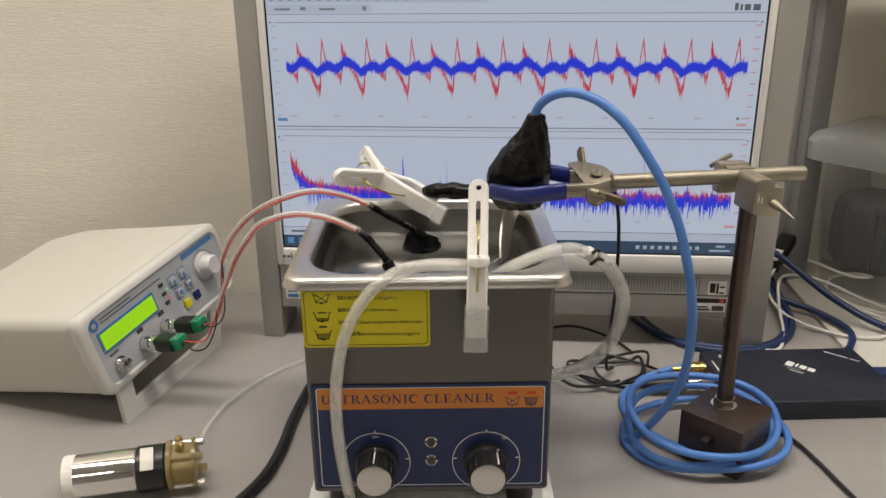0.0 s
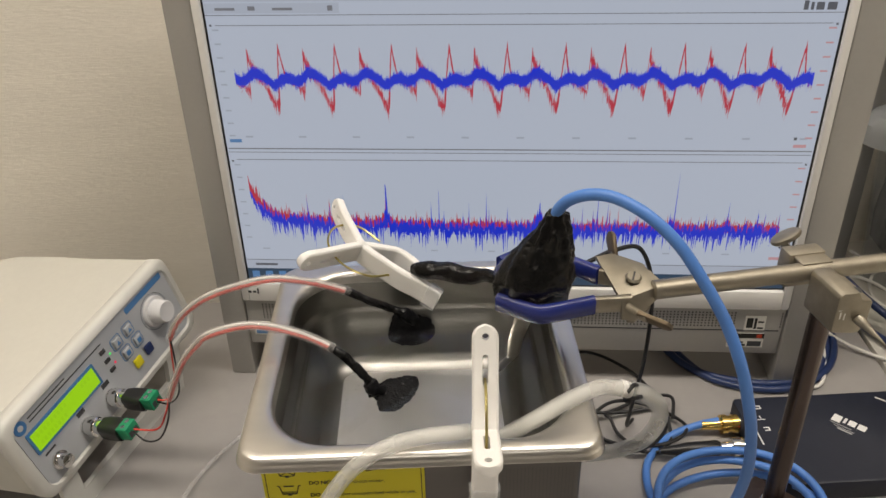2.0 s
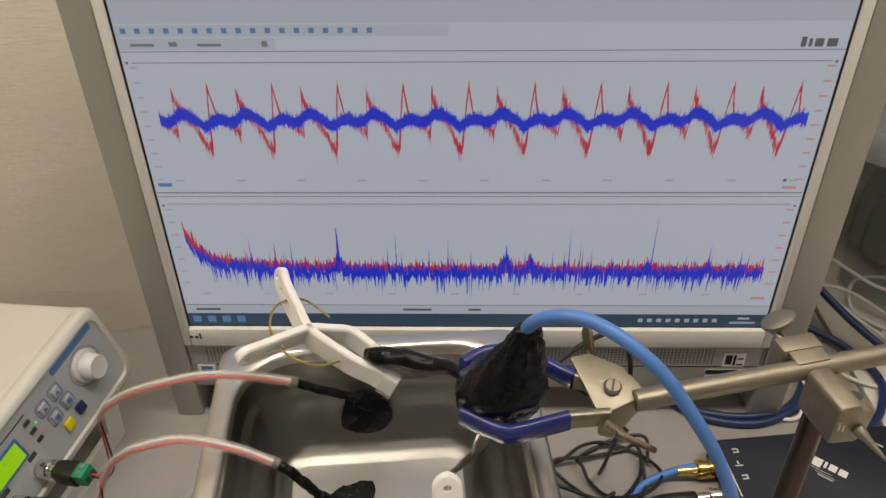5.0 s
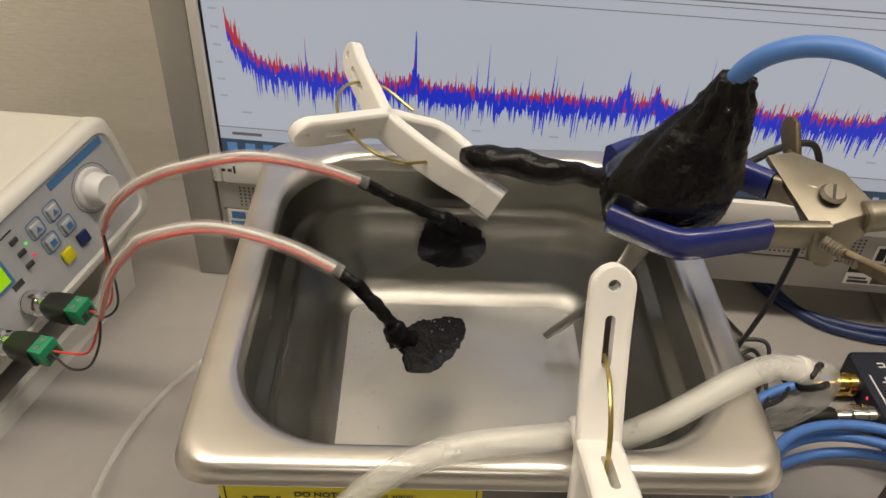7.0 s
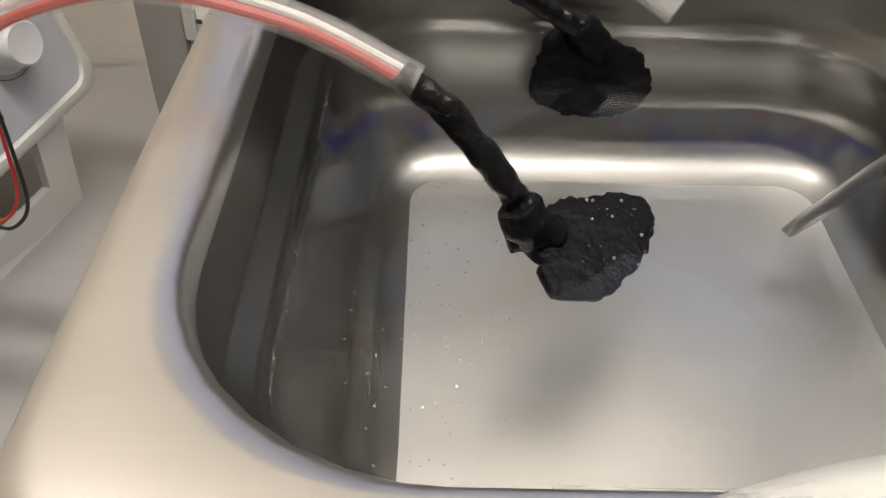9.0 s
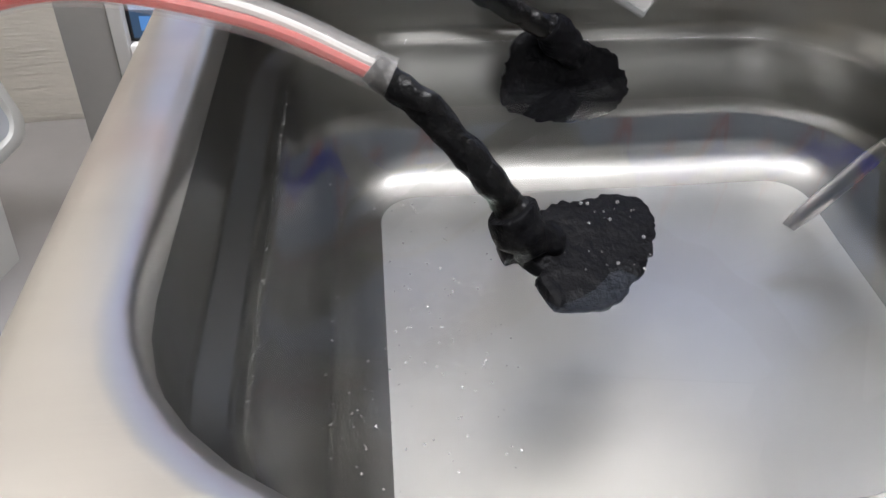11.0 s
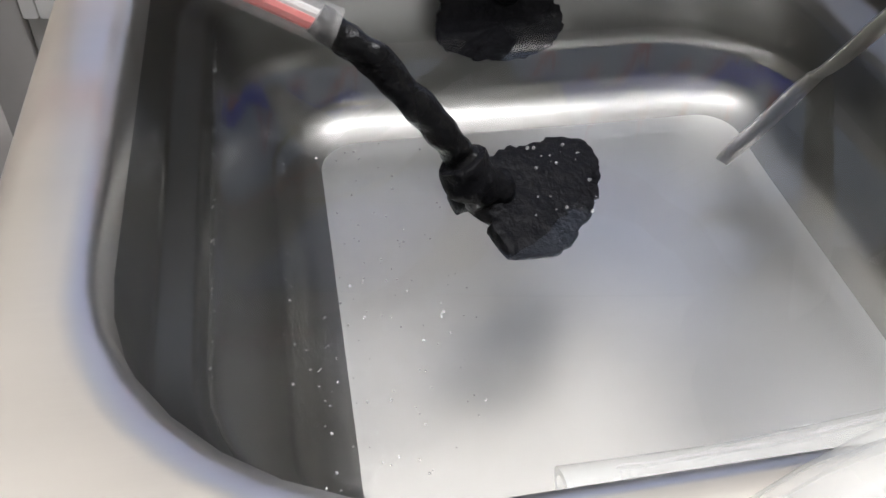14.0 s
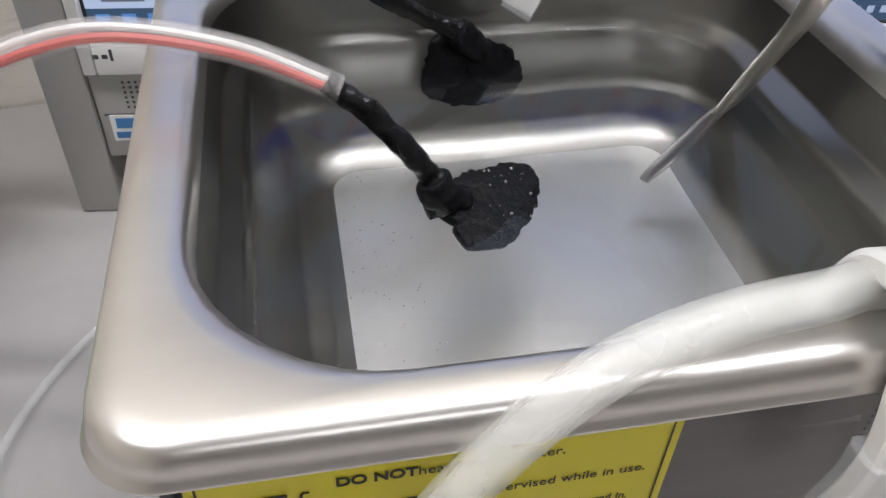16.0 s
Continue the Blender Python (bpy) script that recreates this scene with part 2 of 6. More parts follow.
def tube(bm, pts, r, n=12, steps=10, lump=0.0, lscale=200, hollow=0.0):
    """A round tube through pts; r may be a number or a function of 0..1."""
    path = spline(pts, steps)
    fr = frames(path)

    def rings(shrink):
        rows = []
        for i, (p, t, s, u) in enumerate(fr):
            f = i / (len(fr) - 1)
            rad = (r(f) if callable(r) else r) - shrink
            row = []
            for k in range(n):
                a = 2 * math.pi * k / n
                w = s * math.cos(a) + u * math.sin(a)
                q = p + w * rad
                if lump:
                    q += w * lump * noise.noise(q * lscale)
                row.append(bm.verts.new(q))
            rows.append(row)
        return rows

    out = rings(0)
    for a, b in zip(out, out[1:]):
        for k in range(n):
            bm.faces.new((a[k], a[(k + 1) % n], b[(k + 1) % n], b[k]))
    if hollow:
        inn = rings(hollow)
        for a, b in zip(inn, inn[1:]):
            for k in range(n):
                bm.faces.new((a[k], b[k], b[(k + 1) % n], a[(k + 1) % n]))
        for a, b in ((out[0], inn[0]), (out[-1], inn[-1])):
            for k in range(n):
                bm.faces.new((a[k], a[(k + 1) % n], b[(k + 1) % n], b[k]))
    else:
        bm.faces.new(out[0])
        bm.faces.new(out[-1])


def tubed(pts, r, n=12, steps=10, **kw):
    bm = bmesh.new()
    tube(bm, pts, r, n, steps, **kw)
    return bm


def prism(outline, d0, d1, m=None, bev=0.0):
    """A flat outline in x, y drawn out from z = d0 to d1, then moved by m."""
    bm = bmesh.new()
    f = bm.faces.new([bm.verts.new((x, y, d0)) for x, y in outline])
    ex = bmesh.ops.extrude_face_region(bm, geom=[f])
    for v in ex["geom"]:
        if isinstance(v, bmesh.types.BMVert):
            v.co.z = d1
    if bev:
        bmesh.ops.bevel(bm, geom=list(bm.edges), offset=bev, segments=2, affect="EDGES", profile=0.5)
    if m is not None:
        bm.transform(m)
    return bm


def round_rect(x0, y0, x1, y1, r, n=6):
    out = []
    for cx, cy, a0 in ((x1 - r, y1 - r, 0), (x0 + r, y1 - r, 90), (x0 + r, y0 + r, 180), (x1 - r, y0 + r, 270)):
        for k in range(n + 1):
            a = radians(a0 + 90 * k / n)
            out.append((cx + r * math.cos(a), cy + r * math.sin(a)))
    return out


def loft(rings, close_ends=(False, True)):
    bm = bmesh.new()
    rows = [[bm.verts.new(p) for p in ring] for ring in rings]
    n = len(rows[0])
    for a, b in zip(rows, rows[1:]):
        for k in range(n):
            bm.faces.new((a[k], a[(k + 1) % n], b[(k + 1) % n], b[k]))
    if close_ends[0]:
        bm.faces.new(rows[0])
    if close_ends[1]:
        bm.faces.new(rows[-1])
    return bm


def writing(name, text, size, m, material, parent, label="", depth=0.0001, align="LEFT", squeeze=1.0, bold=0.0):
    cu = bpy.data.curves.new(name, "FONT")
    cu.body, cu.size, cu.extrude, cu.align_x, cu.offset = text, size, depth, align, bold
    tmp = new(name + "_curve", cu)
    me = bpy.data.meshes.new_from_object(tmp.evaluated_get(bpy.context.evaluated_depsgraph_get()))
    bpy.data.objects.remove(tmp)
    bpy.data.curves.remove(cu)
    me.name = name
    for v in me.vertices:
        v.co.x *= squeeze
    me.transform(m)
    me.materials.clear()
    me.materials.append(material)
    ob = new(name, me)
    ob.parent = parent
    if label:
        ob["label"] = label
    return ob


def bars(rows, m, depth=0.0002):
    """Flat strips in one mesh: rows of x0, y0, x1, y1 in m's plane."""
    bm = bmesh.new()
    for x0, y0, x1, y1 in rows:
        box(bm, (x0, y0, 0), (x1, y1, depth), 0, m)
    return bm


def ring_outline(m, outer, inner, depth=0.0002):
    """A flat frame between two outlines of the same number of points."""
    bm = bmesh.new()
    a = [bm.verts.new(m @ Vector((x, y, depth))) for x, y in outer]
    b = [bm.verts.new(m @ Vector((x, y, depth))) for x, y in inner]
    for k in range(len(a)):
        j = (k + 1) % len(a)
        bm.faces.new((a[k], a[j], b[j], b[k]))
    return bm


# ---- the room ----
WALL_A, WALL_B = Vector((-2.2, 0.168, 0)), Vector((2.2, 0.672, 0))     # line of the back wall
wd = (WALL_B - WALL_A).normalized()
WALL = Matrix.Translation(WALL_A) @ Matrix.Rotation(math.atan2(wd.y, wd.x), 4, "Z")
WLEN = (WALL_B - WALL_A).length
tagged(part("wall_back", boxed((0, 0, FLOOR), (WLEN, 0.1, CEIL), 0, WALL), M_WALL), "beige textured wallpaper wall behind the desk", "wall", kind="structure")
# out of view; its grey only dims what the steel mirrors
tagged(part("wall_front", boxed((0, -4.1, FLOOR), (WLEN, -4.0, CEIL), 0, WALL), M_DIMWALL), "unseen wall across the room, greyed to dim reflections", "wall", kind="structure")
tagged(part("wall_left", boxed((-0.1, -4.0, FLOOR), (0, 0, CEIL), 0, WALL), M_WALL), "plain beige side wall", "wall", kind="structure")
tagged(part("wall_right", boxed((WLEN, -4.0, FLOOR), (WLEN + 0.1, 0, CEIL), 0, WALL), M_WALL), "plain beige side wall", "wall", kind="structure")
tagged(part("floor", boxed((0, -4.0, FLOOR - 0.1), (WLEN, 0, FLOOR), 0, WALL), M_FLOOR), "grey vinyl floor of the laboratory", "floor", kind="structure")
tagged(part("ceiling", boxed((0, -4.0, CEIL), (WLEN, 0, CEIL + 0.1), 0, WALL), M_PLASTER), "unseen board ceiling, greyed to dim reflections", "ceiling", kind="structure")
tagged(part("baseboard", boxed((0.01, -0.012, FLOOR), (WLEN - 0.01, 0, FLOOR + 0.07), 0.002, WALL), M_SOOT), "dark baseboard along the wall", "baseboard", kind="structure")
# the last fixture belongs to the added fill lamp
for lx, ly, _ in LAMPS:
    fx = thing("ceiling_light", "white fluorescent ceiling light fixture, out of view", "lamp", "ceiling lights")
    part("housing", boxed((lx - 0.62, ly - 0.14, CEIL - 0.06), (lx + 0.62, ly + 0.14, CEIL - 0.001), 0.004), M_WHITEP, fx)
    for off in (-0.06, 0.06):
        part("lamp_tube", rod((lx - 0.6, ly + off, CEIL - 0.078), (lx + 0.6, ly + off, CEIL - 0.078), 0.014), G_TUBE, fx, "glowing fluorescent tube")


def desk(name, label, outline, material):
    t = thing(name, label, "desk", kind="structure")
    part("desktop", prism(outline, TABLE - 0.028, TABLE, None, 0.0015), material, t)
    xs, ys = [p[0] for p in outline], [p[1] for p in outline]
    for x in (min(xs) + 0.12, max(xs) - 0.12):
        for y in (min(ys) + 0.06, 0.08):
            part("leg", boxed((x - 0.02, y - 0.02, FLOOR), (x + 0.02, y + 0.02, TABLE - 0.0285), 0.003), M_RACKP, t)


SEAM = [(0.330, -0.60), (0.412, 0.462)]
desk("desk", "grey laminate laboratory desk against the wall", [(-1.35, -0.60), SEAM[0], (0.4105, 0.4535), (0.405, 0.4655), (-1.35, 0.2625)], M_DESK)
desk("side_desk", "paler laminate desk standing beside the grey one", [(0.3335, -0.60), (1.5, -0.60), (1.5, 0.588), (0.415, 0.464)], M_DESK2)

# ---- all-in-one computer ----
MON = Matrix.Translation((-0.146, 0.282, 0)) @ Matrix.Rotation(math.atan2(-0.040, 0.426), 4, "Z") @ pose(0, 0, 0, 90)   # x along the screen, y up, z to the viewer
pc = thing("all_in_one_computer", "silver and white all-in-one computer with its display on", "computer")
S0, S1, Z0, Z1 = 0.0045, 0.4315, 0.125, 0.393
part("back_shell", boxed((-0.016, 0.066, -0.075), (0.452, 0.425, -0.006), 0.008, MON), M_SILVER, pc)
for a, b in ((-0.0240, -0.0035), (0.4395, 0.4640)):
    part("side_frame", boxed((a, TABLE, -0.052), (b, 0.44, 0.003), 0.0018, MON), M_SILVER, pc, "flat silver side frame reaching the desk")
part("top_frame", boxed((-0.003, 0.412, -0.04), (0.439, 0.44, 0.002), 0.0015, MON), M_SILVER, pc)
for nm, lo, hi in (("bezel_left", (-0.0033, 0.106, -0.006), (S0 - 0.0018, 0.411, 0.004)), ("bezel_right", (S1 + 0.0018, 0.106, -0.006), (0.4393, 0.411, 0.004)),
                   ("bezel_bottom", (S0 - 0.0016, 0.106, -0.006), (S1 + 0.0016, Z0 - 0.0018, 0.004)), ("bezel_top", (S0 - 0.0016, Z1 + 0.0018, -0.006), (S1 + 0.0016, 0.411, 0.004))):
    part("bezel", boxed(lo, hi, 0.0012, MON), M_WHITEP, pc, "white display bezel")
part("gasket", boxed((S0 - 0.0017, Z0 - 0.0017, -0.005), (S1 + 0.0017, Z1 + 0.0017, 0.0003), 0, MON), M_BLACK, pc)
chin = part("chin", boxed((-0.0033, 0.060, -0.03), (0.4393, 0.1055, 0.001), 0.002, MON), M_SILVER, pc, "silver speaker panel below the display")
holes = bmesh.new()
for i in range(150):
    for j in range(6):
        x, y = 0.012 + i * 0.00285, 0.088 + j * 0.0026
        if 0.40 < x < 0.435:
            continue
        box(holes, (x - 0.0006, y - 0.0006, 0.0008), (x + 0.0006, y + 0.0006, 0.0012), 0, MON)
tagged(part("speaker_holes", holes, M_SOOT, chin, smooth=False), kind="stuff")
part("slot_line", boxed((0.0, 0.0835, 0.0008), (0.436, 0.0845, 0.0013), 0, MON), M_SOOT, chin)
# stickers on the chin
st = part("sticker", boxed((0.408, 0.0845, 0.0013), (0.4245, 0.0985, 0.0017), 0, MON), M_PAPER, chin, "small square white sticker")
part("print", bars([(0.4095, 0.087, 0.4145, 0.0965), (0.4155, 0.086, 0.4175, 0.0965), (0.4185, 0.092, 0.423, 0.0935), (0.4185, 0.086, 0.423, 0.0875)], MON @ pose(0, 0, 0.0017)), M_INK, st)
st = part("sticker", boxed((0.3965, 0.0672, 0.0013), (0.4255, 0.0812, 0.0017), 0, MON), M_PAPER, chin, "small red, black and white service sticker")
part("print", bars([(0.3965, 0.0765, 0.4255, 0.0812)], MON @ pose(0, 0, 0.0017)), M_INK, st)
part("print", bars([(0.3985, 0.0685, 0.4115, 0.0705), (0.3985, 0.0715, 0.4095, 0.0730), (0.413, 0.0685, 0.424, 0.0735)], MON @ pose(0, 0, 0.0017)), M_SOOT, st)
part("print", bars([(0.4195, 0.0772, 0.4235, 0.0806)], MON @ pose(0, 0, 0.0021)), M_RPRINT, st)
st = part("sticker", boxed((0.002, 0.070, 0.0013), (0.016, 0.084, 0.0017), 0.0, MON), M_PAPER, chin, "pale blue processor sticker")
part("print", bars([(0.0035, 0.0715, 0.0145, 0.075), (0.0045, 0.077, 0.0135, 0.0825)], MON @ pose(0, 0, 0.0017)), M_LBLUE, st)
part("print", bars([(0.003, 0.1145, 0.0055, 0.1165), (0.007, 0.1145, 0.0095, 0.1165), (0.0105, 0.1135, 0.0118, 0.119)], MON @ pose(0, 0, 0.004)), M_SOOT, pc)
screen = part("screen", boxed((S0, Z0, -0.004), (S1, Z1, 0.0006), 0, MON), G_SCREEN, pc, "lit display showing two signal traces")
SC = MON @ pose(0, 0, 0.0007)


def show(name, rows, material, lift=0.0, label=""):
    if len(rows) <= 7:
        for row in rows:
            ob = part(name, bars([row], SC @ pose(0, 0, lift), 0.00004), material, screen, label, smooth=False)
        return ob
    return tagged(part(name, bars(rows, SC @ pose(0, 0, lift), 0.00004), material, screen, label, smooth=False), kind="stuff")


rng = random.Random(4)
show("taskbar", [(S0, Z0, S1, Z0 + 0.0115)], G_TASK)
show("taskbar_icon", [(0.008 + 0.011 * k, Z0 + 0.003, 0.014 + 0.011 * k, Z0 + 0.009) for k in range(4)], G_ICON, 0.0001)
show("tray_icon", [(0.338 + 0.0068 * k, Z0 + 0.0040, 0.3415 + 0.0068 * k, Z0 + 0.0075) for k in range(9)] + [(0.411, Z0 + 0.0068, 0.419, Z0 + 0.0088), (0.405, Z0 + 0.0028, 0.424, Z0 + 0.0045)], G_PALE, 0.0001)
show("status_bar", [(S0, Z0 + 0.0115, S1, Z0 + 0.0195)], G_BAR)
show("status_text", [(0.165, Z0 + 0.0145, 0.186, Z0 + 0.0165), (0.213, Z0 + 0.0145, 0.222, Z0 + 0.0165), (0.012, Z0 + 0.0145, 0.03, Z0 + 0.0165)], G_INK, 0.0001)
show("divider", [(S0 + 0.001, 0.2415, S1 - 0.001, 0.2424), (S0 + 0.001, 0.2388, S1 - 0.001, 0.2393), (S0 + 0.006, 0.3335, S1 - 0.006, 0.3340), (S0 + 0.006, 0.2328, S1 - 0.006, 0.2333), (S0, 0.3405, S1, 0.3410), (S0, Z0 + 0.0195, S1, Z0 + 0.0201)], G_LINE)
show("toolbar", [(S0, 0.3500, 0.20, 0.3570), (S0, 0.3420, 0.098, 0.3490)], G_BAR)
show("toolbar_icon", [(0.008 + 0.0085 * k, 0.3520, 0.0112 + 0.0085 * k, 0.3552) for k in range(18)], G_ICON, 0.0001)
show("toolbar_text", [(0.012, 0.3440, 0.026, 0.3458), (0.035, 0.3440, 0.040, 0.3468), (0.052, 0.3440, 0.066, 0.3458), (0.090, 0.3437, 0.0935, 0.3472)], G_LINE, 0.0001)
show("menu_bar", [(S0, 0.3580, S1, Z1)], G_BAR)
show("logo_mark", [(0.4045, 0.3425, 0.4075, 0.3485), (0.409, 0.3425, 0.411, 0.3475), (0.4125, 0.3425, 0.4175, 0.3475), (0.4195, 0.3425, 0.4255, 0.3475)], G_INK, 0.0001)
show("axis_text", [(0.008, 0.330 - 0.0098 * k, 0.0125, 0.3312 - 0.0098 * k) for k in range(9)] + [(0.008, 0.228 - 0.0105 * k, 0.0125, 0.2292 - 0.0105 * k) for k in range(7)]
     + [(0.020 + 0.040 * k, 0.2508, 0.0255 + 0.040 * k, 0.2522) for k in range(11)] + [(0.020 + 0.045 * k, 0.1548, 0.0255 + 0.045 * k, 0.1560) for k in range(9)], G_PALE)
show("axis_text_red", [(0.4235, 0.330 - 0.0098 * k, 0.4285, 0.3312 - 0.0098 * k) for k in range(9)] + [(0.4235, 0.228 - 0.0105 * k, 0.4285, 0.2292 - 0.0105 * k) for k in range(7)], G_PINK)
show("axis_mark", [(0.0075, 0.2468, 0.0165, 0.2495)], G_ICON)
show("axis_mark", [(0.4165, 0.2448, 0.4255, 0.2472), (0.416, 0.151, 0.426, 0.1535)], G_PINK)
show("axis_mark", [(0.416, 0.2505, 0.4182, 0.2527), (0.0065, 0.3330, 0.008, 0.3345), (0.4275, 0.3325, 0.429, 0.3340), (0.0065, 0.231, 0.008, 0.2325), (0.4275, 0.231, 0.429, 0.2325)], G_INK)


def ribbon(name, cols, material, lift, label):
    """cols: rows of x, low, high: one filled trace."""
    bm = bmesh.new()
    m = SC @ pose(0, 0, lift)
    last = None
    for x, a, b in cols:
        p, q = bm.verts.new(m @ Vector((x, a, 0))), bm.verts.new(m @ Vector((x, b, 0)))
        if last:
            bm.faces.new((last[0], p, q, last[1]))
        last = (p, q)
    return part(name, bm, material, screen, label, smooth=False)


def lerp(tab, u):
    for (a, x), (b, y) in zip(tab, tab[1:]):
        if u <= b:
            return x + (y - x) * (u - a) / (b - a)
    return tab[-1][1]


PER = 0.0399
RED_HI = [(0, 0.0255), (0.03, 0.016), (0.07, 0.006), (0.10, 0.001), (0.25, -0.003), (0.36, -0.006), (0.40, -0.008), (0.415, 0.006), (0.43, 0.0225), (0.47, 0.0140), (0.53, 0.0095), (0.60, 0.004), (0.68, -0.002), (0.77, -0.010), (0.85, -0.017), (0.89, -0.018), (0.925, -0.005), (0.955, 0.010), (1, 0.0255)]
RED_LO = [(0, 0.0190), (0.03, 0.009), (0.07, 0.001), (0.10, -0.003), (0.25, -0.006), (0.36, -0.0120), (0.40, -0.0140), (0.415, -0.009), (0.43, 0.0120), (0.47, 0.0060), (0.53, 0.001), (0.60, -0.003), (0.68, -0.007), (0.77, -0.0165), (0.85, -0.0250), (0.89, -0.0275), (0.925, -0.019), (0.955, 0.001), (1, 0.0190)]
BC = [(0, -0.0015), (0.14, 0.0), (0.26, -0.0025), (0.36, -0.0015), (0.48, 0.0036), (0.60, 0.0028), (0.74, -0.001), (0.86, -0.0056), (0.94, -0.0035), (1, -0.0015)]
red, blue = [], []
for k in range(2400):
    x = 0.0190 + (0.4205 - 0.0190) * k / 2399
    u = (x - 0.0525) / PER
    fill = 2.0 if 0.15 < u % 1 < 0.40 or 0.44 < u % 1 < 0.89 else 0.5
    red.append((x, 0.2965 + lerp(RED_LO, u % 1.0) + fill * rng.gauss(0, 0.0014), 0.2965 + lerp(RED_HI, u % 1.0) + fill * rng.gauss(0, 0.0012)))
    c = lerp(BC, u % 1.0) + 0.2965
    blue.append((x, c - 0.0028 - abs(rng.gauss(0, 0.0021)), c + 0.0027 + abs(rng.gauss(0, 0.0021))))
ribbon("trace", red, G_RED, 0.0002, "red periodic trace with sharp peaks")
ribbon("trace", blue, G_BLUE, 0.0003, "thick blue wavy trace")
red, blue = [], []
for k in range(1000):
    x = 0.0165 + (0.4195 - 0.0165) * k / 999
    d = math.exp(-(x - 0.0165) / 0.007)
    base = 0.1785 + 0.022 * d + 0.010 * math.exp(-(x - 0.0165) / 0.05)
    sp = 0.020 * max(0, rng.gauss(-1.6, 1)) + (0.016 if abs(x - 0.1215) < 0.0005 else 0)
    for px, h in ((0.1215, 0.015), (0.2390, 0.014), (0.2560, 0.011), (0.3380, 0.006), (0.3800, 0.005)):
        sp += h * math.exp(-abs(x - px) / 0.0022)
    if x > 0.2:
        sp *= 1.25
    red.append((x, base - 0.004, base + 0.0005 + 0.005 * d + abs(rng.gauss(0, 0.0042)) + 0.7 * sp))
    blue.append((x, base - 0.0040 - abs(rng.gauss(0, 0.0052)) - 0.012 * (1 - d) * rng.random() ** 3 + 0.6 * min(sp, 0.02), base + 0.0008 - 0.004 * d + rng.gauss(0, 0.0030) + sp))
ribbon("trace", red, G_RED, 0.0002, "red noisy spectrum trace")
ribbon("trace", blue, G_BLUE, 0.0003, "blue noisy spectrum trace")

# ---- ultrasonic cleaner ----
cl = thing("ultrasonic_cleaner", "stainless steel ultrasonic cleaner with a blue control panel", "ultrasonic cleaner")
BX, BY0, BY1, BZ0 = 0.0795, 0.003, 0.160, 0.047
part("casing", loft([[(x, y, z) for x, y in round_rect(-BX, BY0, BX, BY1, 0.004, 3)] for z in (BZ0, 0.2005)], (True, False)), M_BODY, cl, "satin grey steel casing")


def tank_ring(x, y0, y1, r, z, x1=None):
    return [(a, b, z) for a, b in round_rect(-x, y0, x1 or x, y1, r, 9)]


rim = [tank_ring(0.0865, -0.0042, 0.1662, 0.011, 0.1998), tank_ring(0.0890, -0.0067, 0.1687, 0.0115, 0.1988), tank_ring(0.0894, -0.0071, 0.1691, 0.0118, 0.1990), tank_ring(0.0894, -0.0071, 0.1691, 0.0118, 0.1996), tank_ring(0.0887, -0.0065, 0.1685, 0.0122, 0.2003), tank_ring(0.0886, -0.0064, 0.1684, 0.0125, 0.2020), tank_ring(0.0881, -0.0059, 0.1682, 0.0125, 0.2040),
       tank_ring(0.0870, -0.0048, 0.1668, 0.013, 0.2055), tank_ring(0.0846, -0.0025, 0.1645, 0.014, 0.2062), tank_ring(0.0790, 0.0015, 0.1592, 0.032, 0.2063), tank_ring(0.0772, 0.003, 0.1575, 0.034, 0.2056), tank_ring(0.0760, 0.0042, 0.1562, 0.035, 0.2035), tank_ring(0.0756, 0.0046, 0.1558, 0.035, 0.199)]
part("rim", loft(rim, (False, False)), M_STEEL, cl, "rolled brushed steel rim", angle=60)
inner = [tank_ring(0.0756, 0.0046, 0.1558, 0.035, 0.199), tank_ring(0.0748, 0.0056, 0.1556, 0.0345, 0.1855), tank_ring(0.0740, 0.0064, 0.1550, 0.034, 0.1838), tank_ring(0.0702, 0.0098, 0.1556, 0.030, 0.1818), tank_ring(0.0692, 0.0108, 0.1550, 0.029, 0.1800), tank_ring(0.0662, 0.0140, 0.1472, 0.0265, 0.170, 0.0650), tank_ring(0.0598, 0.0200, 0.1310, 0.021, 0.1515, 0.0585)]
for k in range(1, 7):
    a = radians(15 * k)
    c, s = 1 - math.sin(a), 1 - math.cos(a)
    inner.append(tank_ring(0.0598 - 0.0140 * s, 0.0200 + 0.010 * s, 0.1310 - 0.0190 * s, 0.021 - 0.0170 * s, 0.141 + 0.0105 * c, 0.0585 - 0.0150 * s))
# walls and fillet carry the darkened steel; the brighter floor starts after them
basin = part("basin", loft(inner[:-1], (False, False)), M_TANKSHADE, cl, "polished steel basin, walls coloured dark as shade", angle=60)
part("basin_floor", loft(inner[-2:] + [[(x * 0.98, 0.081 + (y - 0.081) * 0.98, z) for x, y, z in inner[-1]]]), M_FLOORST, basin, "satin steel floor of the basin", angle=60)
PAN = pose(0, 0.0025, 0, 90)      # x across, y up, z to the front
part("control_panel", prism(round_rect(-0.0765, 0.050, 0.0775, 0.129, 0.001), 0, 0.0006, PAN), M_NAVY, cl, "navy blue control panel")
panel = bpy.context.scene.objects["control_panel"]
P1, P2, P3 = PAN @ pose(0, 0, 0.0007), PAN @ pose(0, 0, 0.0009), PAN @ pose(0, 0, 0.0011)
part("panel_border", ring_outline(P1, round_rect(-0.0735, 0.052, 0.0750, 0.1270, 0.002), round_rect(-0.0729, 0.0526, 0.0744, 0.1264, 0.0018)), M_WPRINT, panel)
part("title_bar", prism(round_rect(-0.0726, 0.1112, 0.0741, 0.1262, 0.0015), 0, 0.0002, P1), M_ORANGE, panel, "orange title bar")


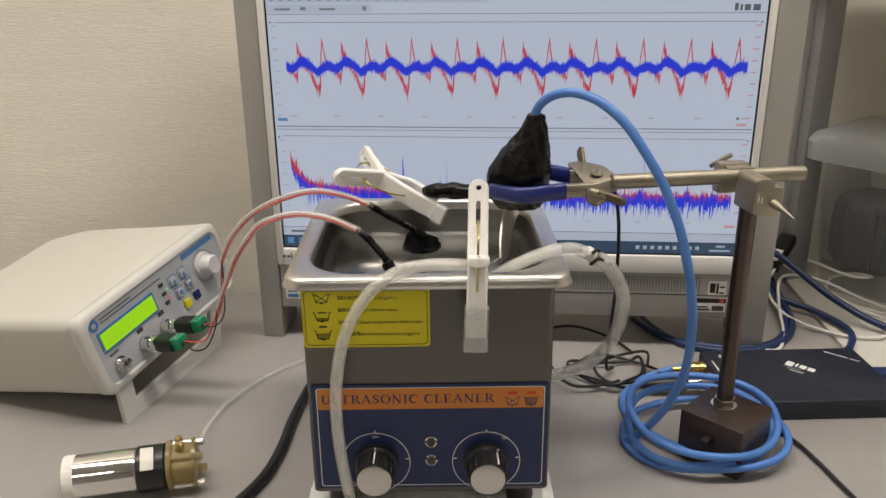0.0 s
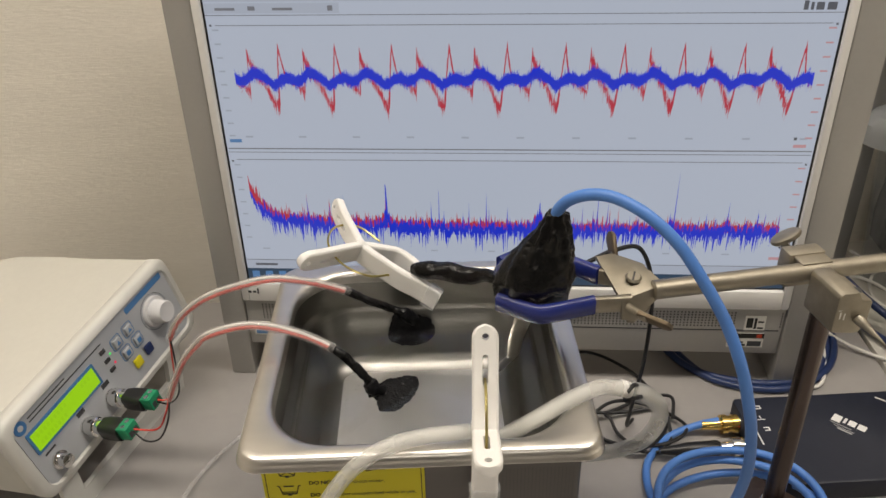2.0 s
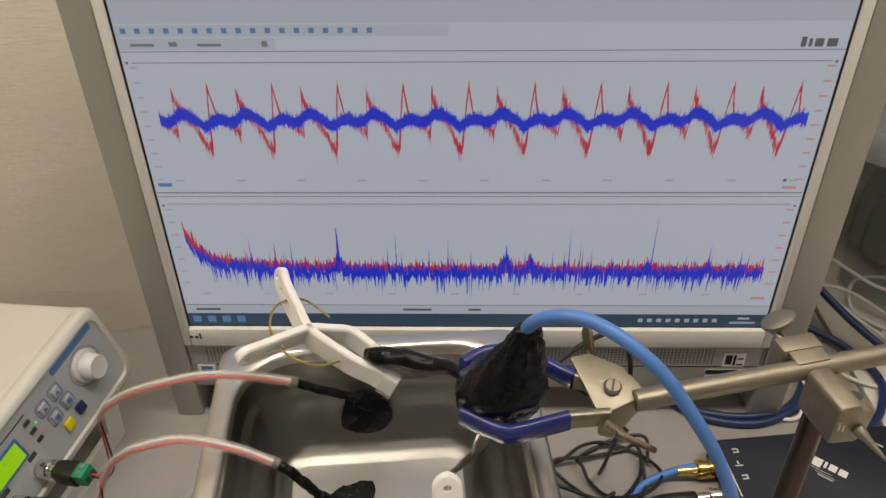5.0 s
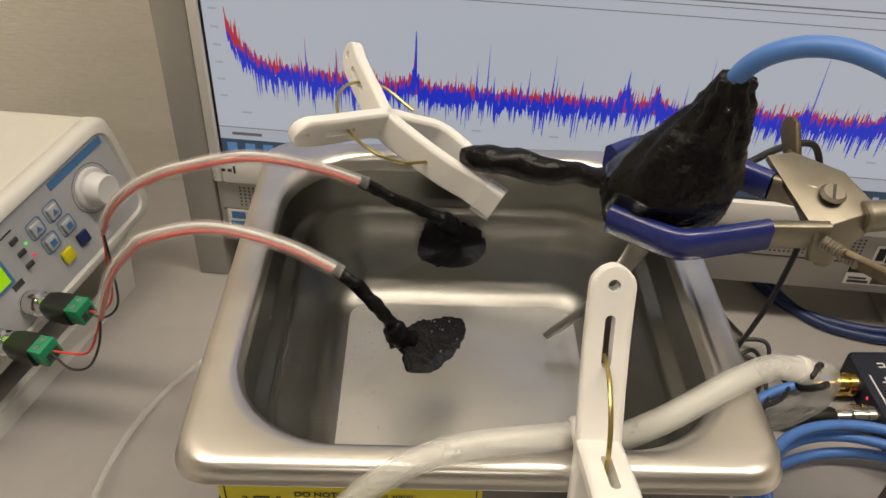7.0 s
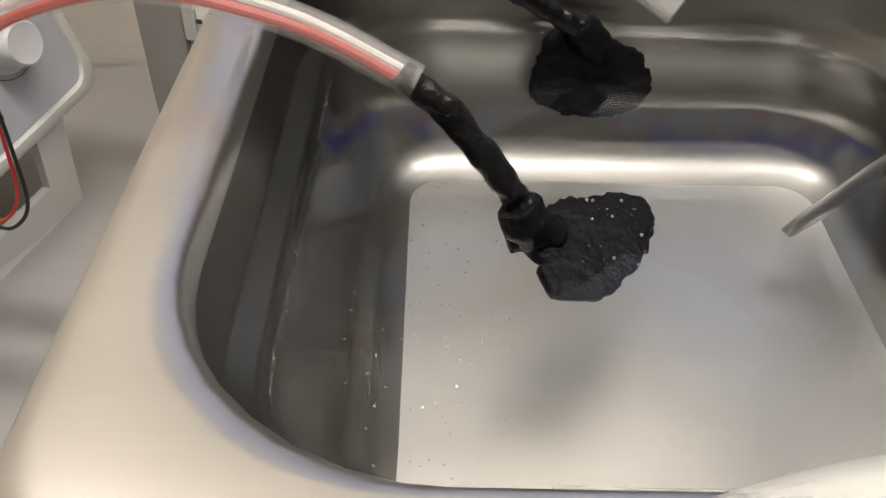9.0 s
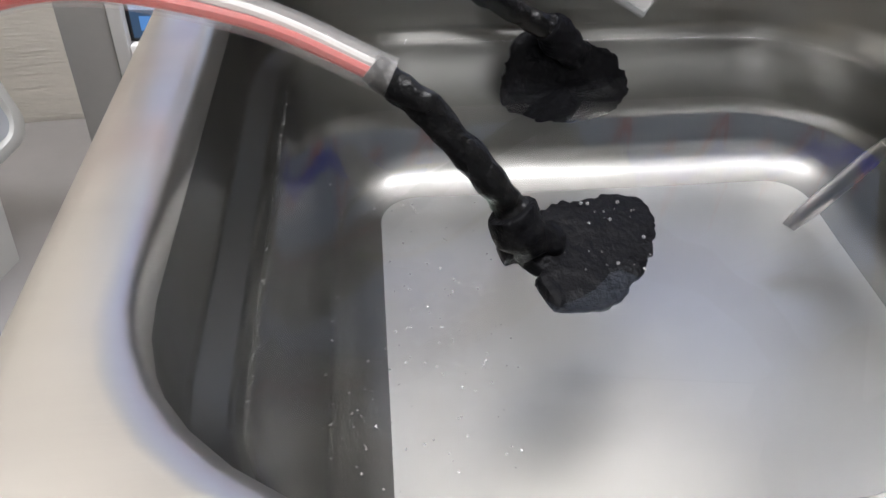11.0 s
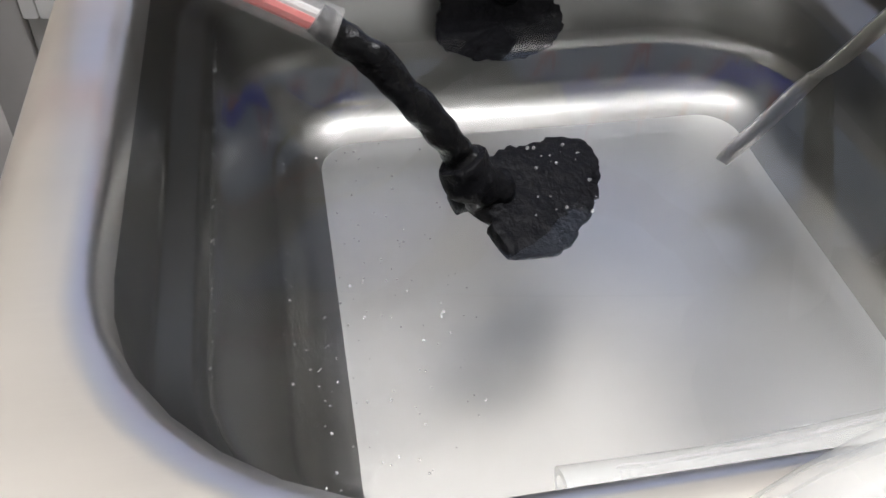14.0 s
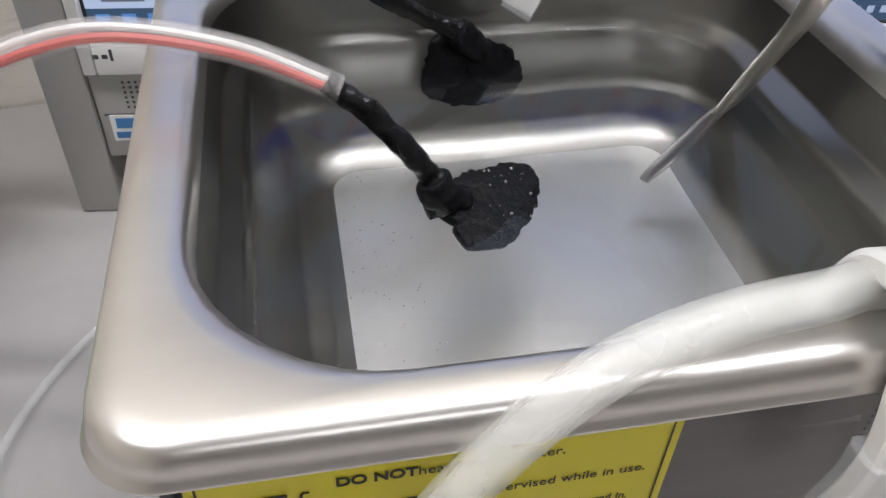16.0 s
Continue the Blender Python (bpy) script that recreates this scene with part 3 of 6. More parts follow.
def arc(cx, cy, rx, ry, a0, a1, n=14):
    return [(cx + rx * math.cos(radians(a0 + (a1 - a0) * k / n)), cy + ry * math.sin(radians(a0 + (a1 - a0) * k / n))) for k in range(n + 1)]


def upright(x, y0=0.0, y1=1.0, w=0.16, feet=(0, 1)):
    """A stem with its serifs."""
    return [([(x, y0), (x, y1)], (w, w))] + [([(x - 0.5 * w - 0.11, y), (x + 0.5 * w + 0.11, y)], (0.055, 0.055)) for y in (0.028, 0.972) if (y > 0.5) * 1 in feet]


TICK = lambda x, y0, y1: ([(x, y0), (x, y1)], (0.03, 0.06))
GLYPHS = {   # width, then strokes: a line and its thickness at the ends (and in the middle)
    "U": (0.88, upright(0.2, 0.32, feet=(1,)) + upright(0.70, 0.32, w=0.07, feet=(1,)) + [(arc(0.46, 0.34, 0.25, 0.30, 180, 360), (0.15, 0.07))]),
    "L": (0.72, upright(0.2) + [([(0.1, 0.028), (0.68, 0.028)], (0.055, 0.055)), TICK(0.66, 0.30, 0.02)]),
    "T": (0.80, upright(0.4, feet=(0,)) + [([(0.04, 0.97), (0.76, 0.97)], (0.06, 0.06)), TICK(0.06, 0.74, 0.98), TICK(0.74, 0.74, 0.98)]),
    "R": (0.84, upright(0.2) + [([(0.2, 0.97)] + arc(0.40, 0.735, 0.21, 0.235, 90, -90) + [(0.2, 0.50)], (0.06, 0.06, 0.15)), ([(0.40, 0.50), (0.78, 0.02)], (0.13, 0.15)), ([(0.66, 0.028), (0.88, 0.028)], (0.055, 0.055))]),
    "A": (0.88, [([(0.12, 0.02), (0.44, 1.0)], (0.065, 0.065)), ([(0.42, 1.0), (0.76, 0.02)], (0.15, 0.15)), ([(0.22, 0.34), (0.62, 0.34)], (0.055, 0.055)), ([(0.0, 0.028), (0.24, 0.028)], (0.055, 0.055)), ([(0.60, 0.028), (0.90, 0.028)], (0.055, 0.055))]),
    "S": (0.66, [([(0.55, 0.78), (0.46, 0.93), (0.32, 0.97), (0.16, 0.89), (0.13, 0.73), (0.28, 0.57), (0.44, 0.44), (0.56, 0.28), (0.50, 0.09), (0.33, 0.03), (0.17, 0.08), (0.08, 0.24)], (0.06, 0.06, 0.16)), TICK(0.56, 0.70, 0.97), TICK(0.07, 0.32, 0.04)]),
    "O": (0.92, [(arc(0.46, 0.5, 0.36, 0.47, 90, 270), (0.06, 0.06, 0.16)), (arc(0.46, 0.5, 0.36, 0.47, 270, 450), (0.06, 0.06, 0.16))]),
    "N": (0.92, upright(0.17, w=0.07) + upright(0.74, w=0.07, feet=(1,)) + [([(0.14, 0.98), (0.75, 0.02)], (0.15, 0.15))]),
    "I": (0.42, upright(0.21)),
    "C": (0.84, [(arc(0.47, 0.5, 0.36, 0.47, 48, 312, 18), (0.07, 0.05, 0.17)), TICK(0.74, 0.66, 0.97)]),
    "E": (0.76, upright(0.2) + [([(0.1, y), (x, y)], (0.055, 0.055)) for y, x in ((0.028, 0.70), (0.972, 0.66), (0.51, 0.50))] + [TICK(0.68, 0.30, 0.02), TICK(0.64, 0.74, 0.98), TICK(0.50, 0.40, 0.62)]),
}


def serif_line(text, width, height, m):
    """Serif capitals of one line, filling the given width."""
    bm = bmesh.new()
    total = sum(0.42 if c == " " else GLYPHS[c][0] + 0.07 for c in text)
    x, kx = 0.0, width / total
    for c in text:
        if c == " ":
            x += 0.42
            continue
        for lift, (line, ws) in enumerate(GLYPHS[c][1]):
            pts = [Vector((p[0], p[1], 0)) for p in line]
            last = None
            for k, p in enumerate(pts):
                f = k / (len(pts) - 1)
                w = ws[0] + (ws[1] - ws[0]) * f if len(ws) == 2 else ws[0] + (ws[2] - ws[0]) * math.sin(math.pi * f) ** 1.5
                t = (pts[min(k + 1, len(pts) - 1)] - pts[max(k - 1, 0)]).normalized()
                n = Vector((-t.y, t.x, 0)) * w / 2
                row = [bm.verts.new(m @ Vector(((x + q.x) * kx, q.y * height, 0.000006 * lift))) for q in (p + n, p - n)]
                if last:
                    bm.faces.new((last[0], last[1], row[1], row[0]))
                last = row
        x += GLYPHS[c][0] + 0.07
    return bm


part("title", serif_line("ULTRASONIC CLEANER", 0.1130, 0.0064, P3 @ pose(-0.0705, 0.1156, 0)), M_NAVY, panel, "dark serif lettering ULTRASONIC CLEANER", smooth=False)


def tank_icon(cx, cy, w, hgt, m, parent, material=M_NAVY, cross=False, fill=0):
    bm = bmesh.new()
    t = w * 0.028
    for pts in ([(-0.62, 0.5), (-0.5, 0.5), (-0.36, -0.45), (0.36, -0.45), (0.5, 0.5), (0.62, 0.5)],):
        for (a, b), (c, d) in zip(pts, pts[1:]):
            p, q = Vector((cx + a * w, cy + b * hgt, 0)), Vector((cx + c * w, cy + d * hgt, 0))
            n = (q - p).normalized().cross(Vector((0, 0, 1))) * t
            bm.faces.new([bm.verts.new(m @ v) for v in (p + n, q + n, q - n, p - n)])
    if cross:
        for s in (-1, 1):
            p, q = Vector((cx - s * 0.38 * w, cy - 0.4 * hgt, 0)), Vector((cx + s * 0.45 * w, cy + 0.5 * hgt, 0))
            n = (q - p).normalized().cross(Vector((0, 0, 1))) * t
            bm.faces.new([bm.verts.new(m @ v) for v in (p + n, q + n, q - n, p - n)])
    for k in range(fill):
        y = cy - 0.38 * hgt + 0.15 * hgt * k
        ww = (0.37 + 0.02 * k) * w
        bm.faces.new([bm.verts.new(m @ Vector(v)) for v in ((cx - ww, y, 0), (cx + ww, y, 0), (cx + ww, y + 0.07 * hgt, 0), (cx - ww, y + 0.07 * hgt, 0))])
    bm.faces.new([bm.verts.new(m @ Vector(v)) for v in ((cx - 0.1 * w, cy - 0.62 * hgt, 0), (cx + 0.1 * w, cy - 0.62 * hgt, 0), (cx + 0.1 * w, cy - 0.5 * hgt, 0), (cx - 0.1 * w, cy - 0.5 * hgt, 0))])
    return part("pictogram", bm, material, parent, smooth=False)


tank_icon(0.0540, 0.1162, 0.0085, 0.0062, P3, panel, cross=True)
tank_icon(0.0660, 0.1162, 0.0085, 0.0062, P3, panel, fill=6)
part("print", bars([(0.0508, 0.1212, 0.0572, 0.1232), (0.0630, 0.1212, 0.0690, 0.1232)], P2), M_RPRINT, panel)
for kx, word in ((-0.0362, "TEMP"), (0.0372, "TIME")):
    kz = 0.0705
    part("dial_ring", ring_outline(P1, [(kx + 0.0228 * math.cos(radians(a)), kz + 0.0228 * math.sin(radians(a))) for a in range(-50, 231, 5)] + [(kx + 0.0228 * math.cos(radians(a)), kz + 0.0228 * math.sin(radians(a))) for a in range(235, 310, 5)],
                                   [(kx + 0.0222 * math.cos(radians(a)), kz + 0.0222 * math.sin(radians(a))) for a in range(-50, 231, 5)] + [(kx + 0.0222 * math.cos(radians(a)), kz + 0.0222 * math.sin(radians(a))) for a in range(235, 310, 5)]), M_WPRINT, panel, "thin white dial scale")
    for mark in ((kx - 0.0004, kz + 0.0222, kx + 0.0004, kz + 0.0245), (kx + 0.0195, kz + 0.002, kx + 0.022, kz + 0.0028), (kx - 0.022, kz + 0.002, kx - 0.0195, kz + 0.0028)):
        part("scale_mark", bars([mark], P1), M_WPRINT, panel)
    writing("dial_word", word, 0.0032, P1 @ pose(kx, 0.0525, 0), M_WPRINT, panel, "small white word " + word, 0.00003, "CENTER")
    writing("dial_word", "OFF", 0.0026, P1 @ pose(kx + (0.0 if kx < 0 else 0.0125), kz + (0.0185 if kx < 0 else 0.0165), 0), M_WPRINT, panel, "small white word OFF", 0.00003, "CENTER")
    knob = part("knob", turned([(0.0148, 0.0), (0.0150, 0.001), (0.0145, 0.0045), (0.0126, 0.0060), (0.0120, 0.0200), (0.0114, 0.0206)], PAN @ Vector((kx, kz, 0.0008)), PAN @ Vector((kx, kz, 0.1)), 36), M_BLACK, panel, "round black control knob")
    bm = bmesh.new()
    for k in range(14):
        a = 2 * math.pi * k / 14
        m = PAN @ pose(kx, kz, 0.006) @ Matrix.Rotation(a, 4, "Z")
        box(bm, (0.0112, -0.0009, 0), (0.0130, 0.0009, 0.0140), 0.0003, m, 1)
    part("grip_rib", bm, M_BLACK, knob)
    part("cap", turned([(0.0112, 0.0), (0.0112, 0.0006), (0.0106, 0.0010)], PAN @ Vector((kx, kz, 0.0213)), PAN @ Vector((kx, kz, 0.1)), 32), M_STEEL, knob, "spun aluminium knob cap")
    ang = 0 if kx < 0 else -32
    part("pointer", boxed((-0.0004, 0.0126, 0.0080), (0.0004, 0.0134, 0.0205), 0, PAN @ pose(kx, kz, 0) @ Matrix.Rotation(radians(ang), 4, "Z")), M_WPRINT, knob)
    part("pointer", boxed((-0.0004, 0.0118, 0.0050), (0.0004, 0.0146, 0.0062), 0, PAN @ pose(kx, kz, 0.0005) @ Matrix.Rotation(radians(ang), 4, "Z")), M_WPRINT, knob)
for lz in (0.0862, 0.0722):
    led = part("indicator", turned([(0.0044, 0), (0.0044, 0.0012), (0.0036, 0.0020), (0.0030, 0.0018)], PAN @ Vector((0.0006, lz, 0.0006)), PAN @ Vector((0.0006, lz, 0.1))), M_CHROME, panel, "chrome indicator lamp")
    part("lens", turned([(0.0029, 0), (0.0027, 0.0010), (0.0016, 0.0016)], PAN @ Vector((0.0006, lz, 0.0025)), PAN @ Vector((0.0006, lz, 0.1))), M_SOOT, led)
lab = part("warning_label", prism(round_rect(-0.0785, 0.1562, 0.0012, 0.1967, 0.0025), 0, 0.0003, PAN), M_YEL, cl, "yellow warning label with black print")
L1 = PAN @ pose(0, 0, 0.0005)
part("label_border", ring_outline(L1, round_rect(-0.0770, 0.1577, -0.0003, 0.1952, 0.003), round_rect(-0.0766, 0.1581, -0.0007, 0.1948, 0.0028), 0.0), M_INK, lab)
tank_icon(-0.0660, 0.1900, 0.0095, 0.0060, L1, lab, M_INK, cross=True)
tank_icon(-0.0660, 0.1775, 0.0095, 0.0060, L1, lab, M_INK, fill=2)
tank_icon(-0.0660, 0.1650, 0.0095, 0.0060, L1, lab, M_INK, fill=4)
part("print", bars([(-0.0685, 0.1800, -0.0635, 0.1808), (-0.0685, 0.1703, -0.0635, 0.1711)], L1, 0.00005), M_INK, lab)
for z, head, tail, tx in ((0.1892, "DO NOT", "while plugged in.", -0.0385), (0.1810, "DO NOT", "heat without water.", -0.0430), (0.1726, "DO NOT", "leave unsupervised while in use.", -0.0425), (0.1644, "DO NOT", "drain while heated or while plugged in.", -0.0440)):
    writing("label_text", head, 0.0032, L1 @ pose(-0.0560, z, 0), M_INK, lab, "bold black words " + head, 0.00003, "LEFT", 1.0, 0.0001)
    writing("label_text", tail, 0.0031, L1 @ pose(tx, z, 0), M_INK, lab, "black words " + tail, 0.00003, "LEFT", 0.80 if len(tail) > 35 else 0.98)
# pale dotted print on the casing
dots = bmesh.new()
for i in range(22):
    for j in range(15):
        x, z = 0.036 + i * 0.00185, 0.160 + j * 0.00185
        if abs(x - 0.031) > 0.006:
            box(dots, (x - 0.0002, z - 0.0002, 0.0004), (x + 0.0002, z + 0.0002, 0.00055), 0, PAN)
tagged(part("dot_pattern", dots, M_SOOT, cl, smooth=False), kind="stuff")
for fx in (-0.062, 0.062):
    for fy in (0.02, 0.14):
        part("foot", turned([(0.009, 0), (0.0095, 0.002), (0.0085, BZ0 - TABLE - 0.0002)], (fx, fy, TABLE), (fx, fy, 1)), M_RUBBER, cl)
pad = thing("foam_mat", "crumpled white cushioning sheet under the steel cleaner", "foam sheet")
bm = bmesh.new()
rows = []
for i in range(45):
    row = []
    for j in range(41):
        x, y = -0.086 + 0.172 * i / 44, -0.002 + 0.172 * j / 40
        e = min(i, 44 - i, j, 40 - j)
        z = TABLE + 0.0012 + (0.007 if e < 3 else 0) * max(0, noise.noise(Vector((x * 60, y * 60, 3)))) + 0.0007 * noise.noise(Vector((x * 250, y * 250, 0)))
        inside = any(abs(x - fx) < 0.014 and abs(y - fy) < 0.014 for fx in (-0.062, 0.062) for fy in (0.02, 0.14))
        row.append(bm.verts.new((x, y, TABLE + 0.0006 if inside else max(z, TABLE + 0.0006))))
    rows.append(row)
for a, b in zip(rows, rows[1:]):
    for k in range(40):
        bm.faces.new((a[k], b[k], b[k + 1], a[k + 1]))
part("sheet", bm, M_TISSUE, pad)
water = thing("water", "clear shallow water in the steel basin", "water", kind="structure")
edge = [tank_ring(0.0684 - d, 0.0117 + d, 0.1535 - d, 0.0285 - d, WATER + h) for d, h in ((0.0, 0.0014), (0.0003, 0.0007), (0.0008, 0.0003), (0.0016, 0.0001), (0.0026, 0.0))]
wat = part("water_surface", loft(edge), M_WATER, water, angle=80)
wat.visible_shadow = False
if max(wat.data.polygons, key=lambda f: f.area).normal.z < 0:
    wat.data.flip_normals()


# ---- sensor pads on their tubes ----
def slab(bm, outline, m, thick, lump, seed):
    """A lumpy flat pad with an uneven outline."""
    cx = sum(p[0] for p in outline) / len(outline)
    cy = sum(p[1] for p in outline) / len(outline)
    path = spline([(x, y, 0) for x, y in outline + outline[:1]], 8)[:-1]
    prof = [(f, 0.5 * (1 - 0.35 * f ** 4)) for f in (0.02, 0.15, 0.3, 0.45, 0.6, 0.72, 0.83, 0.92, 0.98)]
    rows = []
    for f, z in prof + [(1.0, 0.0)] + [(f, -z) for f, z in reversed(prof)]:
        row = []
        for p in path:
            x, y = cx + (p.x - cx) * f, cy + (p.y - cy) * f
            k = noise.noise(Vector((x * 260, y * 260, seed + (7 if z < 0 else 0)))) + 0.5 * noise.noise(Vector((x * 700, y * 700, seed)))
            e = f ** 3
            q = Vector((x + e * lump * 1.2 * noise.noise(Vector((x * 600, y * 600, seed + 9))), y + e * lump * 1.2 * noise.noise(Vector((x * 600, y * 600, seed + 5))), z * thick))
            q.z += k * lump * 0.35 * (1 if z > 0 else -1 if z < 0 else 0)
            row.append(bm.verts.new(m @ q))
        rows.append(row)
    n = len(path)
    for a, b in zip(rows, rows[1:]):
        for k in range(n):
            bm.faces.new((a[k], a[(k + 1) % n], b[(k + 1) % n], b[k]))
    bm.faces.new(rows[0])
    bm.faces.new(rows[-1])


def frame_of(o, u, v):
    """A pose at o with x along u and y nearest to v."""
    u, v = Vector(u).normalized(), Vector(v)
    w = u.cross(v).normalized()
    v = w.cross(u)
    m = Matrix((u, v, w)).transposed().to_4x4()
    m.translation = Vector(o)
    return m


def flat(m, p):
    q = m.inverted() @ Vector(p)
    return (q.x, q.y)


def scaled(outline, k, cx, cy):
    return [(cx + (x - cx) * k, cy + (y - cy) * k) for x, y in outline]


def sensor(label, pts_tube, pts_tape, pad_m, outline, neck, seed, wires):
    t = thing("ultrasonic_probe", label, "probe", "taped probes")
    path = spline(pts_tube, 10)
    sl = part("clear_tube", tubed(pts_tube, 0.0030, 14, 10, hollow=0.0006), M_CLEAR, t, "clear plastic tube")
    off = Vector((0.0006, -0.0005, -0.0009))
    part("red_wire", tubed([Vector(p) + off for p in pts_tube], 0.00105, 8, 10), M_RED, sl, "red insulated wire")
    part("white_wire", tubed([Vector(p) - off for p in pts_tube], 0.0008, 8, 10), M_WHITEC, sl, "pale insulated wire")
    part("tape_sleeve", tubed(pts_tape, lambda f: 0.0024 + 0.00025 * math.sin(28 * f) ** 2 + 0.0010 * max(0, f - 0.8) * 5, 14, 12, lump=0.0006, lscale=260), M_TAPE, t, "black tape wrapped round the tube")
    bm = bmesh.new()
    slab(bm, outline, pad_m, 0.0038, 0.0011, seed)
    part("sensor_pad", bm, M_PADTAPE, t, "flat pad wrapped in glossy black tape", angle=70)
    bm = bmesh.new()
    tube(bm, neck, lambda f: 0.0044 - 0.0016 * abs(f - 0.4), 14, 8, lump=0.0012, lscale=330)
    part("collar", bm, M_PADTAPE, t, "lumpy tape collar", angle=70)
    for k, w in enumerate(wires):
        part("lead_wire", tubed(w, 0.00065, 8, 8), (M_RED, M_RUBBER)[k % 2], t)
    return t


PAD_A = frame_of((-0.0270, 0.0694, 0.1800), (0.026, 0.006, -0.0040), (-0.006, 0.0200, 0.0055))
sensor("black taped probe on a clear tube, dipping in the water",
       [(-0.1718, 0.1398, 0.1214), (-0.1590, 0.1240, 0.1490), (-0.1445, 0.1085, 0.1775), (-0.1300, 0.0965, 0.1985), (-0.1186, 0.0895, 0.2107), (-0.0945, 0.0860, 0.2185), (-0.0680, 0.0800, 0.2165), (-0.0470, 0.0750, 0.2085)],
       [(-0.0500, 0.0758, 0.2100), (-0.0410, 0.0735, 0.2030), (-0.0310, 0.0705, 0.1910), (-0.0275, 0.0695, 0.1860)],
       PAD_A, [(-0.0030, 0.0030), (0.0025, 0.0055), (0.0085, 0.0085), (0.0160, 0.0095), (0.0225, 0.0102), (0.0268, 0.0085), (0.0272, 0.0035), (0.0235, -0.0030), (0.0165, -0.0100), (0.0100, -0.0140), (0.0030, -0.0136), (0.0002, -0.0090), (0.0010, -0.0040), (-0.0030, -0.0010)],
       [(-0.0290, 0.0698, 0.1880), (-0.0265, 0.0693, 0.1835), (-0.0215, 0.0710, 0.1800)], 1.3,
       [[(-0.1718, 0.1398, 0.1224), (-0.1770, 0.1410, 0.1080), (-0.1860, 0.1420, 0.0930), (-0.2050, 0.1450, 0.0910)], [(-0.1713, 0.1393, 0.1224), (-0.1750, 0.1370, 0.1050), (-0.1830, 0.1360, 0.0900), (-0.1940, 0.1380, 0.0860), (-0.2040, 0.1440, 0.0900)]])
PAD_B = frame_of((-0.0070, 0.1330, 0.1740), (0.026, 0.0, -0.002), (0.0, 0.010, 0.0200))
sensor("black taped probe on a clear tube, against the basin's back wall",
       [(-0.1708, 0.1631, 0.1551), (-0.1620, 0.1535, 0.1720), (-0.1500, 0.1430, 0.1890), (-0.1340, 0.1345, 0.2045), (-0.1154, 0.1285, 0.2155), (-0.0880, 0.1245, 0.2240), (-0.0640, 0.1250, 0.2205), (-0.0420, 0.1285, 0.2105)],
       [(-0.0450, 0.1278, 0.2120), (-0.0310, 0.1305, 0.2020), (-0.0205, 0.1325, 0.1955), (-0.0095, 0.1335, 0.1890)],
       PAD_B, [(-0.013, 0.006), (-0.0105, 0.0120), (-0.004, 0.0160), (0.004, 0.0125), (0.011, 0.0105), (0.0150, 0.0060), (0.0160, -0.0010), (0.0125, -0.0080), (0.006, -0.0125), (-0.002, -0.0130), (-0.009, -0.0105), (-0.0135, -0.0060)],
       [(-0.0110, 0.1332, 0.1905), (-0.0075, 0.1335, 0.1870), (-0.003, 0.1335, 0.1830)], 5.1,
       [[(-0.1708, 0.1631, 0.1560), (-0.1730, 0.1645, 0.1380), (-0.1770, 0.1670, 0.1100), (-0.1860, 0.1695, 0.0960), (-0.1960, 0.1720, 0.0940)], [(-0.1704, 0.1627, 0.1560), (-0.1715, 0.1640, 0.1330), (-0.1745, 0.1660, 0.1060), (-0.1840, 0.1680, 0.0935), (-0.1950, 0.1710, 0.0930)]])

# ---- clamp stand ----
stand = thing("clamp_stand", "laboratory clamp stand on a brown magnetic block", "clamp stand")
BASE = Matrix.Translation((0.2215, 0.0680, 0)) @ Matrix.Rotation(radians(45), 4, "Z")
part("magnetic_base", boxed((-0.0245, -0.0245, TABLE), (0.0245, 0.0245, TABLE + 0.040), 0.0012, BASE), M_MAG, stand, "dark brown square block, worn edges")
RX, RY = 0.2205, 0.0725
part("washer", turned([(0.0095, 0), (0.0097, 0.0006), (0.0095, 0.0013)], (RX, RY, TABLE + 0.0402), (RX, RY, 1)), M_CHROME, stand)
part("hex_nut", turned([(0.0078, 0), (0.0082, 0.0006), (0.0082, 0.0048), (0.0076, 0.0056)], (RX, RY, TABLE + 0.0416), (RX, RY, 1), 6), M_CHROME, stand, "plated hexagon nut", angle=20)
part("upright_rod", rod((RX, RY, TABLE + 0.046), (RX, RY, 0.2445), 0.0061, 0.0008, 28), M_DARKROD, stand, "dark bronzed steel rod")
part("rod_key", boxed((-0.034, -0.003, TABLE + 0.022), (-0.0247, 0.003, TABLE + 0.028), 0.001, BASE), M_BLACK, stand)
ARM0, ARM1 = Vector((0.1240, 0.0690, 0.2440)), Vector((0.2640, 0.0910, 0.2428))
arm_d = (ARM1 - ARM0).normalized()
part("arm_rod", rod(ARM0, ARM1, 0.0052, 0.0008, 28), M_BOLT, stand, "plated round arm")
# bosshead holding arm and rod
BOS = frame_of((RX, RY, 0.2388), arm_d, (0, 0, 1))       # x along the arm, y up, z to the front
boss = part("bosshead", prism([(-0.0085, -0.0140), (0.0070, -0.0165), (0.0115, -0.0125), (0.0120, 0.0040), (0.0055, 0.0048), (0.0030, 0.0102), (-0.0065, 0.0104), (-0.0085, 0.0080)], -0.0060, 0.0205, BOS, 0.0016), M_BOLT, stand, "cast nickel-plated bosshead")
part("bosshead_jaw", prism([(-0.0135, -0.010), (0.0085, -0.010), (0.0085, 0.0115), (-0.0135, 0.0115)], -0.0290, -0.0185, BOS, 0.0014), M_BOLT, boss)
part("bosshead_bridge", prism([(-0.0110, 0.0078), (0.0075, 0.0078), (0.0075, 0.0104), (-0.0110, 0.0104)], -0.0270, -0.010, BOS, 0.0010), M_BOLT, boss)
